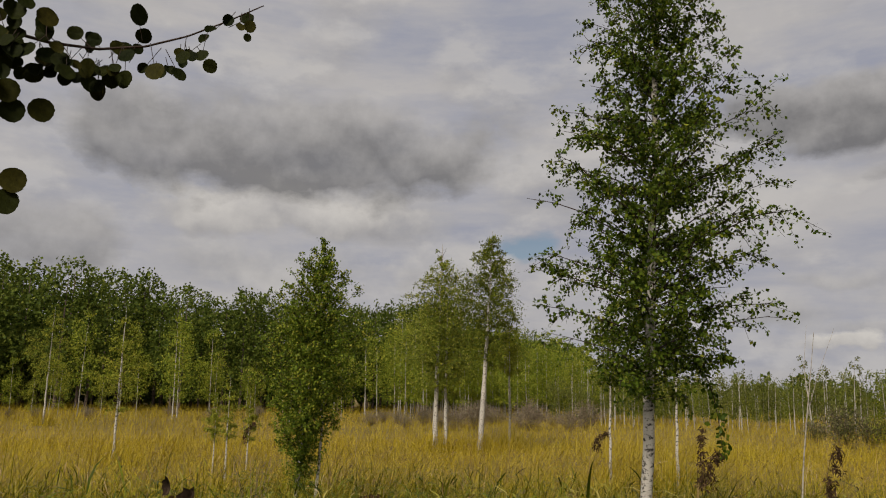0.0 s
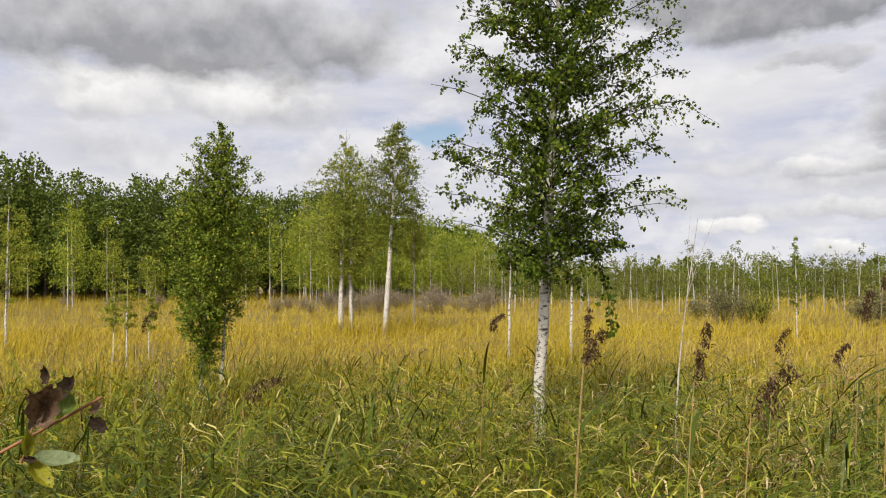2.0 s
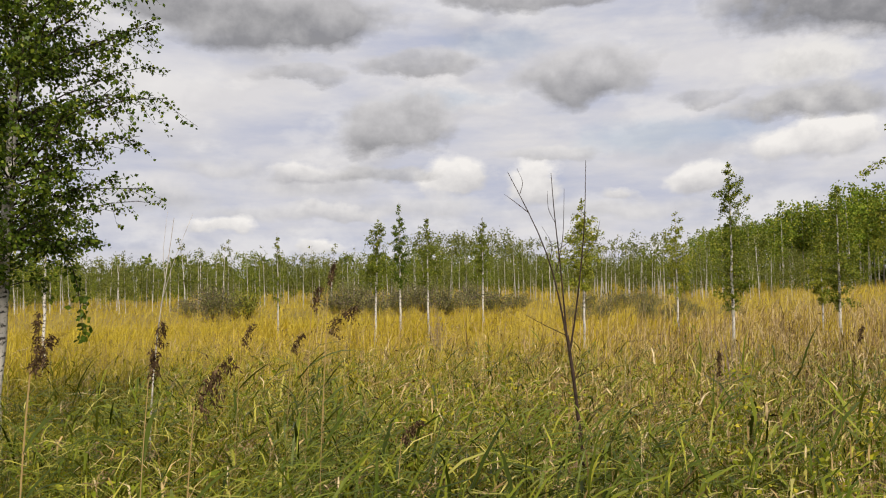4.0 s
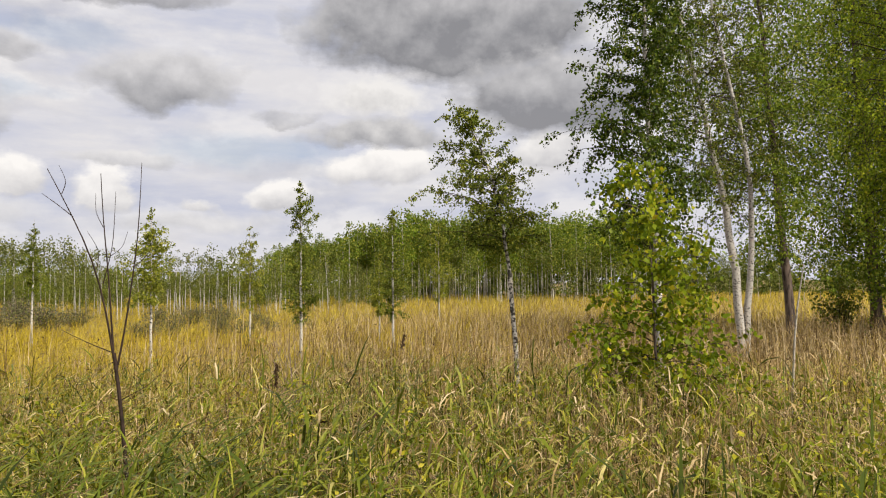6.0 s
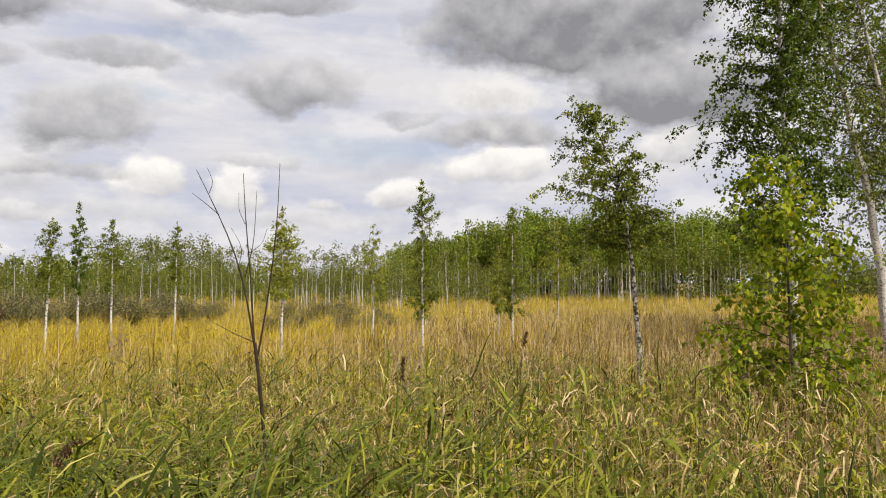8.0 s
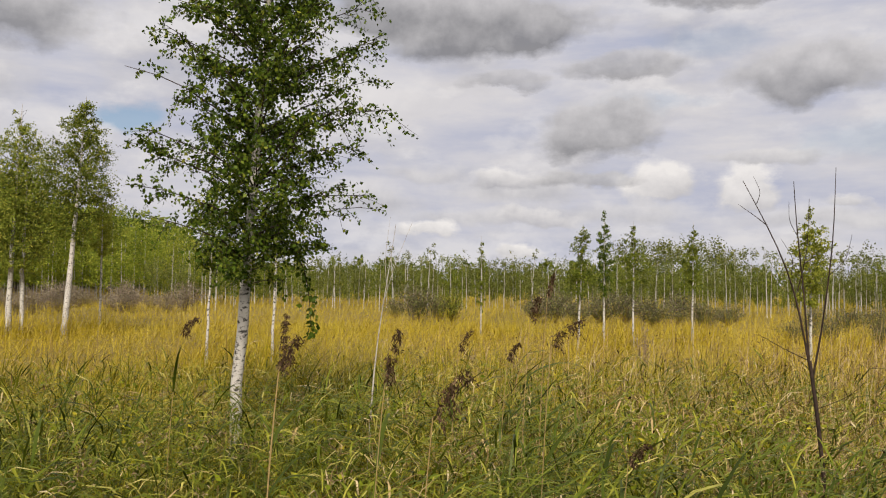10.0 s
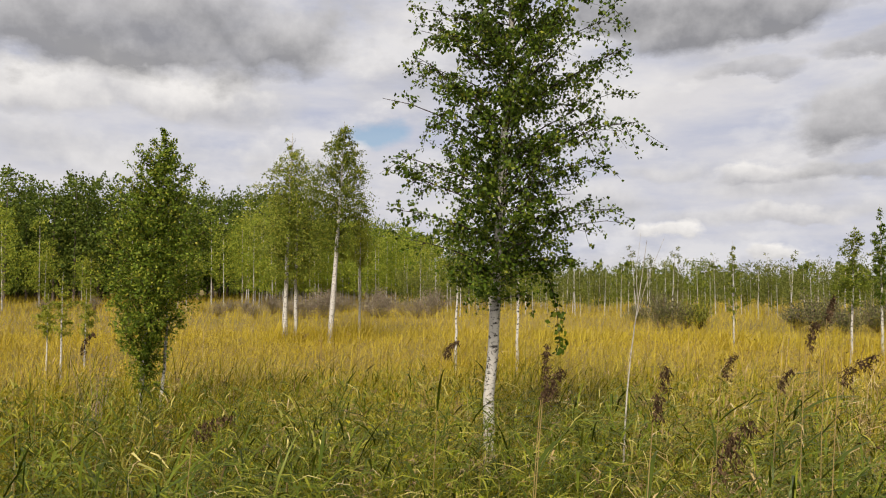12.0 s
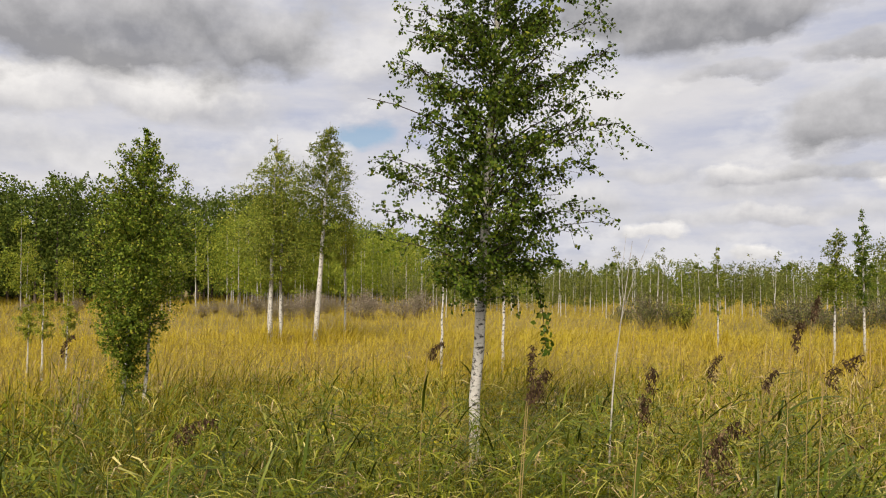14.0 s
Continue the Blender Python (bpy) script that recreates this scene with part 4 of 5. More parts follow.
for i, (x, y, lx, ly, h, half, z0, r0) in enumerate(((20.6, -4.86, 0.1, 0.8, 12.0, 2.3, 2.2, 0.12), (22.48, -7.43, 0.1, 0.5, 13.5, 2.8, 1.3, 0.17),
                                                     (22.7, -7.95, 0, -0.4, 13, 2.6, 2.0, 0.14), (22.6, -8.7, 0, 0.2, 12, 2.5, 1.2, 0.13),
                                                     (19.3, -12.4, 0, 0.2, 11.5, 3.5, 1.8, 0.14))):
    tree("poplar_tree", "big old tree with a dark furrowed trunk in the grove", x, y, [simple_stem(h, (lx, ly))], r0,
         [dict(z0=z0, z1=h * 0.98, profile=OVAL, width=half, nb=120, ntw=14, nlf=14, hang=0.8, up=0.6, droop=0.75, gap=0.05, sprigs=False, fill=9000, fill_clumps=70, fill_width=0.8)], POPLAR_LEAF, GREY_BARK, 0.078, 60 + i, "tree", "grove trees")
tree("aspen_sapling", "bushy aspen sapling with broad yellow-green leaves", 7.62, -0.68,
     [[(0, 0.05, -0.1), (0, 0.06, 0.8), (0.0, 0.08, 1.7), (0, 0.1, 2.8)], [(0.05, -0.25, -0.1), (0.0, -0.3, 0.7), (0, -0.42, 1.5)], [(0, 0.3, -0.1), (0, 0.4, 0.6), (0, 0.5, 1.1)]], 0.018,
     [dict(z0=0.55, z1=2.75, profile=((0, 0.75), (0.2, 0.95), (0.5, 0.78), (0.75, 0.6), (1, 0.2)), width=0.86, fill=500, fill_width=0.6, nb=58, ntw=9, nlf=11, hang=0.6, gap=0.25, reach=(0.4, 1.4), twig=1.1),
      dict(stem=1, z0=0.7, z1=1.45, profile=OVAL, width=0.5, nb=12, ntw=6, nlf=5, hang=0.7), dict(stem=2, z0=0.6, z1=1.15, profile=OVAL, width=0.45, nb=10, ntw=6, nlf=5, hang=0.7)],
     ASPEN_LEAF, GREY_BARK, 0.06, 71, "aspen")


# ---------------------------------------------------------------- grass round the stems
def tufts():
    rng = np.random.default_rng(19)
    for names, mat, label, lo, hi, wide in (
            (((2.44, 21.98), (1.25, 23.1), (1.57, 23.1), (3.58, 23.85), (4.04, 14.55), (5.19, 14.18), (-6.22, 18.05), (-15.9, 36.8), (11.53, 12.52), (14.06, 14.28), (14.54, 13.73), (17.0, 13.9), (12.83, 7.93),
              (17.26, 8.1), (13.13, 5.14), (16.55, 4.35), (18.39, 5.2), (12.78, 17.9)), GOLD, "golden sedge standing tall round the birch stems", 0.6, 0.95, 0.013),
            (((2.02, 6.42), (-1.13, 10.05), (2.53, 4.98)), OLIVE, "olive grass standing tall round the young birch stems", 0.5, 0.85, 0.008),
            (((10.09, 0.93), (15.42, -2.76), (14.97, -6.14), (15.35, -6.55), (20.6, -4.86), (22.48, -7.43), (22.7, -7.95), (22.6, -8.7)), TAN, "dry grass standing tall round the grove trunks", 0.6, 0.95, 0.013)):
        at = np.repeat(np.array(names), 220, 0)
        xy = at + rng.normal(0, 0.3, at.shape)
        r = np.hypot(xy[:, 0], xy[:, 1])
        grass("tussock_grass", label, xy, rng.uniform(lo, hi, len(r)), wide * (0.5 + r / 30), mat, 23, 2, 1.2, 0.3, 1.35)


tufts()


# ---------------------------------------------------------------- woods
def place(az, r):
    return r * math.sin(radians(az)), r * math.cos(radians(az))


def quads_of(ob):
    me = ob.data
    v, q, m = np.empty(len(me.vertices) * 3, np.float32), np.empty(len(me.loops), np.int32), np.empty(len(me.polygons), np.int32)
    me.vertices.foreach_get("co", v)
    me.loops.foreach_get("vertex_index", q)
    me.polygons.foreach_get("material_index", m)
    return v.reshape(-1, 3), q.reshape(-1, 4), m


def woods():
    rng = random.Random(5)
    protos, heights = {}, {"dark": 10, "light": 7, "thin": 4, "tall": 8, "mass": 4, "dim": 5}
    def proto(kind, k, name, label, h, r0, lean, leaf_mat, bark, leaf, seed, category, group, **crown):
        protos[kind, k] = tree(name, label, 0, 0, [simple_stem(h * 0.92, lean)], r0, [dict(z1=h, **crown)], leaf_mat, bark, leaf, seed, category, group, 5)

    for k in range(3):
        lean = (0.2 * (k - 1), 0.1)
        proto("dark", k, "wood_tree", "dark green tree in the dense wood", 10, 0.13, lean, PINE_LEAF, GREY_BARK, 0.24, 80 + k, "tree", "dense wood",
              z0=1.2, profile=(ROUND, ROUND, OVAL)[k], width=1.8, n=2200, clumps=90, hang=-0.2, squash=1.3)
        # leaf colour brightened to stand for sun on the wood edge
        proto("light", k, "birch_tree", "light green birch at the wood edge", 7, 0.05, lean, (SUNLIT_EDGE_LEAF, LIGHT_LEAF, SUNLIT_EDGE_LEAF)[k], BIRCH_BARK, 0.15, 84 + k, "birch", "wood edge birches",
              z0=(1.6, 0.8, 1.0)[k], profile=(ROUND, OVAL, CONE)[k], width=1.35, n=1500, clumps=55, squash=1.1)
        proto("thin", k, "birch_tree", "thin sparse birch of the distant bog woodland", 4, 0.034, lean, (BOG_LEAF, MEADOW_LEAF, BOG_LEAF)[k], BIRCH_BARK, 0.09, 88 + k, "birch", "thin bog birches",
              z0=1.3, profile=(SPIRE, CONE, SLIM)[k], width=0.55, n=330, clumps=26, squash=1.2)
        proto("tall", k, "birch_tree", "tall birch of the far wood with a bare white trunk", 8, 0.07, lean, (BUSHY_LEAF, MEADOW_LEAF, POPLAR_LEAF)[k], BIRCH_BARK, 0.2, 92 + k, "birch", "far birch wood",
              z0=2.9, profile=(ROUND, HIGH, OVAL)[k], width=1.45, n=1150, clumps=50, squash=1.1)
        proto("mass", k, "birch_tree", "leafy young birch in the far bog woodland", 4, 0.022, lean, (BOG_LEAF, BOG_LEAF, MEADOW_LEAF)[k], BIRCH_BARK, 0.12, 96 + k, "birch", "far bog birches",
              z0=0.8, profile=(ROUND, OVAL, ROUND)[k], width=1.15, n=1000, clumps=40, squash=1.1)
        proto("dim", k, "wood_tree", "dark bushy tree deep in the far wood", 5, 0.06, lean, PINE_LEAF, GREY_BARK, 0.6, 100 + k, "tree", "dense wood",
              z0=0.1, profile=((0, 1), (0.6, 1), (1, 0.3)), width=2.2, n=480, clumps=40)
    used, rest = set(), {}

    def put(kind, az, r, h, own=True):
        k = rng.randrange(3)
        x, y = place(az, r)
        s = h / heights[kind]
        m = Matrix.Translation((x, y, 0)) @ Matrix.Rotation(rng.uniform(0, 6.28), 4, "Z") @ Matrix.Diagonal((s * rng.uniform(0.85, 1.15), s * rng.uniform(0.85, 1.15), s, 1))
        if (kind, k) not in used:
            used.add((kind, k))
            protos[kind, k].matrix_basis = m
        elif own:
            sx, sy, sz = protos[kind, k].scale
            copy_thing(protos[kind, k], m @ Matrix.Diagonal((1 / sx, 1 / sy, 1 / sz, 1)))
        else:
            rest.setdefault(kind, []).append((k, np.array(m)))

    # dense wood, its top line falling away towards the open bog
    for i in range(110):
        az = -38 + 50 * (i + rng.random()) / 110
        rise = 8.6 if az < -17 else 7.3 if az < -8 else 7.0 if az < 3 else 7.0 - (az - 3) * 0.3
        r = rng.uniform(66, 84)
        put("dark", az, r, (1.7 + r * math.tan(radians(rise))) * rng.uniform(0.9, 1.0), i % 3 == 0)
    # birches before it: low and scattered, then a bank that slopes down to the open bog
    for i in range(30):
        az = -38 + 38 * (i + rng.random()) / 30
        r = rng.uniform(46, 60)
        put("light", az, r, (1.7 + r * math.tan(radians(5.3))) * rng.uniform(0.4, 1.0), i % 2 == 0)
    for i in range(120):
        az = 0 + 16 * (i + rng.random()) / 66
        r = rng.uniform(50, 64)
        rise = 6.4 if az < 6 else 6.4 - (az - 6) * 0.33
        put("light", az, r, (1.7 + r * math.tan(radians(rise))) * rng.uniform(0.68, 1.0), i % 2 == 0)
    # bog woodland: leafy mass behind, thin trees before it
    for i in range(220):
        az = 12 + 64 * (i + rng.random()) / 220
        put("mass", az, rng.uniform(46, 62), rng.uniform(2.2, 3.3) if az < 56 else rng.uniform(1.5, 2.9), i % 4 == 0)
    for i in range(130):
        az = 13 + 58 * (i + rng.random()) / 130
        put("thin", az, rng.uniform(40, 52), rng.uniform(2.4, 4.0), i % 3 == 0)
    for i in range(26):
        put("thin", 57 + 10 * (i + rng.random()) / 26, rng.uniform(42, 52), rng.uniform(3.2, 4.4), i % 2 == 0)
    for i in range(16):
        put("mass", 45 + 9.5 * (i + rng.random()) / 16, rng.uniform(56, 66), rng.uniform(4.3, 5.3), i % 2 == 0)
    # far birch wood with pale trunks
    for i in range(140):
        az = 66 + 28 * (i + rng.random()) / 140
        put("tall", az, rng.uniform(66, 88), (8.0 if az > 76 else 5.2 + (az - 66) * 0.28) * rng.uniform(0.88, 1.08), i % 4 == 0)
    for i in range(26):
        az = 60 + 38 * (i + rng.random()) / 26
        put("mass", az, rng.uniform(50, 64), rng.uniform(3.0, 4.6), i % 2 == 0)
    # low scrub beyond the grove
    for i in range(40):
        put("mass", 92 + 38 * (i + rng.random()) / 40, rng.uniform(56, 70), rng.uniform(2.6, 4.2), i % 3 == 0)
    # dim undergrowth closing the far woods
    for i in range(44):
        put("dim", -40 + 54 * (i + rng.random()) / 44, rng.uniform(86, 96), rng.uniform(7.0, 9.0), False)
    for i in range(90):
        az = 10 + 120 * (i + rng.random()) / 90
        put("dim", az, rng.uniform(86, 97), rng.uniform(3.0, 4.1) if az < 66 or az > 93 else rng.uniform(4.6, 6.2), False)
    # woods all round behind the path
    for i in range(46):
        put("dim", 128 + 196 * (i + rng.random()) / 46, rng.uniform(80, 97), rng.uniform(5, 7.5), False)
    for kind, items in rest.items():
        mats, vs, qs, ms, o = [], [], [], [], 0
        for k in range(3):
            for child in protos[kind, k].children:
                v, q, m = quads_of(child)
                slot = []
                for mt in child.data.materials:
                    if mt not in mats:
                        mats.append(mt)
                    slot.append(mats.index(mt))
                m = np.array(slot, np.int32)[m]
                for kk, mat in items:
                    if kk == k:
                        vs.append(v @ mat[:3, :3].T + mat[:3, 3])
                        qs.append(q + o)
                        ms.append(m)
                        o += len(v)
        me = mesh_from("woodland", np.concatenate(vs), np.concatenate(qs))
        me.polygons.foreach_set("material_index", np.concatenate(ms))
        for mt in mats[:-1]:
            me.materials.append(mt)
        ob = part_mesh("woodland", me, mats[-1])
        tagged(ob, {"dark": "dense dark green wood behind the meadow", "dim": "dark undergrowth deep in the far woods", "light": "light green birches along the wood edge", "thin": "thin pale birches far across the bog",
                    "tall": "far wood of tall birches with pale trunks", "mass": "leafy young birch woodland far across the bog"}[kind], "woodland", kind="stuff")


woods()


# ---------------------------------------------------------------- bushes
def bush(name, label, x, y, h, half, n, mat, leaf, seed, nlf=5, group="", wood=None, thick=0.0045):
    rng = np.random.default_rng(seed)
    root = new(name)
    root.location = (x, y, 0)
    tagged(root, label, "bush", group)
    s = np.linspace(0, 1, 6)[None, :]
    az = rng.uniform(0, 6.28, n)
    out = half * rng.uniform(0.1, 1, n)[:, None]
    hh = h * rng.uniform(0.6, 1.05, n)[:, None] * (1 - 0.35 * (out / half) ** 2)
    lines = np.stack([np.sin(az)[:, None] * out * s ** 1.2, np.cos(az)[:, None] * out * s ** 1.2, hh * s - 0.05], 2) + rng.normal(0, 0.03 * half, (n, 6, 3)) * s[:, :, None]
    v, q = tubes(lines[:, [0, 2, 4, 5]], (thick * (1 - 0.7 * s) * np.ones((n, 1)) * max(1, h))[:, [0, 2, 4, 5]], 3)
    tagged(part_mesh("brushwood", mesh_from("brushwood", v, q), wood or (BROWN_TWIG if mat in (WILLOW_LEAF, SALLOW_LEAF) else TWIG_BARK), root), kind="stuff")
    i = np.repeat(np.arange(n), nlf)
    u = rng.uniform(1.5, 5, len(i))
    i0 = np.minimum(u.astype(int), 4)
    p = lines[i, i0] + (lines[i, np.minimum(i0 + 1, 5)] - lines[i, i0]) * (u - i0)[:, None] + rng.normal(0, 0.06 * half, (len(i), 3))
    tagged(part_mesh("foliage", mesh_from("foliage", *leaves(p, leaf, rng, 0)), mat, root), kind="stuff")
    return root


def bushes():
    rng = random.Random(9)
    protos = [bush("willow_bush", "low grey-purple willow bush at the meadow edge", *place(6 + 4 * k, 38 + k), 1.6, 1.3, 110, WILLOW_LEAF, 0.075, 200 + k, 18, "willow bushes") for k in range(3)]

    def put(az, r, s, sz=1.0):
        x, y = place(az, r)
        copy_thing(protos[rng.randrange(3)], Matrix.Translation((x, y, 0)) @ Matrix.Rotation(rng.uniform(0, 6.28), 4, "Z") @ Matrix.Diagonal((s, s, s * sz, 1)))

    for i in range(17):
        put(-2 + 15 * (i + rng.random()) / 17, rng.uniform(36, 46), rng.uniform(0.5, 0.85))
    for i in range(9):
        put(-36 + 32 * (i + rng.random()) / 9, rng.uniform(46, 54), rng.uniform(0.35, 0.6))
    sallows = [bush("sallow_bush", "dense dark sallow thicket on the bog meadow", *place((30.8, 41.0, 46.2)[k], 31 + k), 1.55, 1.25, 120, SALLOW_LEAF, 0.065, 205 + k, 32, "sallow thickets") for k in range(3)]
    for az, r, size in ((29.2, 34, 0.8), (32.4, 31.5, 0.85), (39.6, 33, 0.8), (42.6, 31, 0.9), (44.4, 33, 0.95), (48.0, 31, 0.95), (49.8, 33, 1.0), (51.5, 31, 0.9), (53.2, 33, 0.8), (58.5, 32, 0.7), (60.6, 31, 0.75), (62.5, 32, 0.75), (65.2, 31, 0.6), (57.6, 24, 0.65), (59.4, 25, 0.6), (62.8, 24, 0.65), (64.3, 23, 0.6), (66.0, 24.5, 0.6), (68.4, 25, 0.5)):
        x, y = place(az, r)
        copy_thing(sallows[rng.randrange(3)], Matrix.Translation((x, y, 0)) @ Matrix.Rotation(rng.uniform(0, 6.28), 4, "Z") @ Matrix.Diagonal((size * rng.uniform(0.8, 1.15), size * rng.uniform(0.8, 1.15), size * rng.uniform(0.7, 0.95), 1)))
    bush("green_bush", "rounded green bush on the meadow", *place(33.4, 31), 1.45, 0.9, 120, LIGHT_LEAF, 0.06, 210, 14)
    for k, (az, r) in enumerate(((114, 2.6), (107, 3.0), (118, 3.3))):
        bush("leafy_herb", "tall yellow-green leafy herb clump beside the path", *place(az, r), 1.3 - 0.08 * k, 0.5, 110, HERB_LEAF, 0.02, 220 + k, 40, "herb clumps", HERB_LEAF, 0.0016)
    bush("yellowing_bush", "yellowing bush with bare brown twigs beside the grove", *place(118.2, 15), 2.1, 1.0, 80, LIGHT_LEAF, 0.05, 224, 18, "", None, 0.002)
    for i, (x, y, h, half) in enumerate(((22.6, -6.5, 1.7, 0.8), (24.6, -10.6, 1.8, 1.2))):
        bush("undergrowth_bush", "green leafy bush under the grove trees", x, y, h, half, 60, MEADOW_LEAF, 0.1, 226 + i, 12, "grove undergrowth")


bushes()


# ---------------------------------------------------------------- bare sapling and dead sticks
def twiggy(name, label, lines, radii, mat, category):
    root = new(name)
    root.location = lines[0][0][:2] + (0,) if len(lines[0][0]) == 3 else (0, 0, 0)
    tagged(root, label, category)
    ox, oy = root.location[0], root.location[1]
    for i, (pts, (ra, rb)) in enumerate(zip(lines, radii)):
        p = stem_path([(x - ox, y - oy, z) for x, y, z in pts], 9)
        v, q = tubes(p[None], np.linspace(ra, rb, 9)[None], 7)
        part_mesh("stem" if i == 0 else "twig", mesh_from("stem" if i == 0 else "twig", v, q, True), mat, root)
    return root


twiggy("bare_sapling", "leafless dark brown forked sapling", [
    [(3.60, 2.14, -0.1), (3.58, 2.18, 0.44), (3.55, 2.23, 1.16), (3.54, 2.25, 1.28)],
    [(3.54, 2.25, 1.25), (3.53, 2.28, 1.45), (3.50, 2.32, 1.70), (3.44, 2.41, 1.95), (3.37, 2.50, 2.18)],
    [(3.54, 2.25, 1.25), (3.535, 2.265, 1.45), (3.53, 2.27, 1.63), (3.52, 2.30, 1.9), (3.51, 2.31, 2.17)],
    [(3.55, 2.24, 1.2), (3.57, 2.21, 1.38), (3.58, 2.20, 1.51), (3.60, 2.16, 1.85), (3.61, 2.15, 2.23)],
    [(3.54, 2.25, 1.28), (3.48, 2.34, 1.33), (3.41, 2.44, 1.40)],
    [(3.52, 2.30, 1.62), (3.54, 2.26, 1.8), (3.545, 2.25, 2.08)],
    [(3.44, 2.41, 1.95), (3.41, 2.46, 2.0), (3.36, 2.52, 2.06)],
    [(3.50, 2.32, 1.70), (3.51, 2.31, 1.78), (3.48, 2.36, 1.88)],
    [(3.41, 2.45, 2.06), (3.42, 2.43, 2.12), (3.40, 2.46, 2.2)],
    [(3.53, 2.28, 1.75), (3.56, 2.22, 1.80), (3.57, 2.20, 1.88)],
    [(3.59, 2.18, 1.7), (3.63, 2.11, 1.78), (3.64, 2.09, 1.9)],
    [(3.52, 2.30, 1.9), (3.50, 2.33, 1.97), (3.50, 2.33, 2.07)],
    [(3.56, 2.22, 1.05), (3.62, 2.10, 1.12), (3.66, 2.04, 1.2)],
], [(0.012, 0.009), (0.006, 0.0016), (0.0055, 0.0016), (0.0055, 0.0013), (0.003, 0.001), (0.0025, 0.001), (0.0025, 0.001), (0.002, 0.0008), (0.002, 0.0008), (0.0018, 0.0008), (0.002, 0.0008), (0.0018, 0.0008), (0.002, 0.0008)], TWIG_BARK, "sapling")
twiggy("dead_birch_sapling", "thin pale leafless birch sapling", [
    [(2.53, 4.98, -0.1), (2.54, 4.97, 0.74), (2.59, 4.94, 1.41), (2.64, 4.88, 1.75), (2.66, 4.85, 2.05)],
    [(2.60, 4.93, 1.45), (2.68, 4.9, 1.75), (2.80, 4.85, 2.08)], [(2.62, 4.9, 1.6), (2.60, 4.9, 1.8), (2.63, 4.88, 2.1)]],
    [(0.010, 0.0015), (0.0025, 0.0008), (0.002, 0.0007)], PALE_TWIG, "sapling")
twiggy("dead_stick", "pale dead stick leaning in the reeds", [[(8.36, -1.95, -0.1), (8.33, -2.02, 1.22), (8.30, -2.11, 1.75)]], [(0.016, 0.006)], PALE_TWIG, "stick")
birch(12.78, 17.9, 2.95, 0.22, 1.0, 47, "spindly young birch with few leaves", nb=26, gap=0.4)
birch(-3.71, 16.65, 1.5, 0.22, 0.8, 48, "knee-high sapling with few leaves in the sedge", LIGHT_LEAF, nb=16, gap=0.4)
birch(-3.04, 16.75, 1.6, 0.22, 0.8, 49, "thin low sapling in the sedge", LIGHT_LEAF, nb=16, gap=0.4)
birch(-3.25, 15.65, 1.9, 0.25, 0.9, 50, "thin low sapling in the sedge", LIGHT_LEAF, nb=16, gap=0.4)
bush("dry_shrub", "small half-bare brown shrub in the sedge", -1.54, 8.95, 1.3, 0.28, 10, WILLOW_LEAF, 0.03, 211, 3)
bush("dry_shrub", "small dark twiggy shrub in the sedge", 10.4, 9.6, 1.05, 0.35, 26, WILLOW_LEAF, 0.04, 212, 4)
bush("dry_shrub", "low leafy shrub among the dry grass", 11.06, 4.98, 1.15, 0.4, 16, LIGHT_LEAF, 0.05, 213, 6)
bush("dry_shrub", "dry brown weed clump among the reeds", 7.58, 2.95, 1.25, 0.5, 34, WILLOW_LEAF, 0.028, 214, 3)


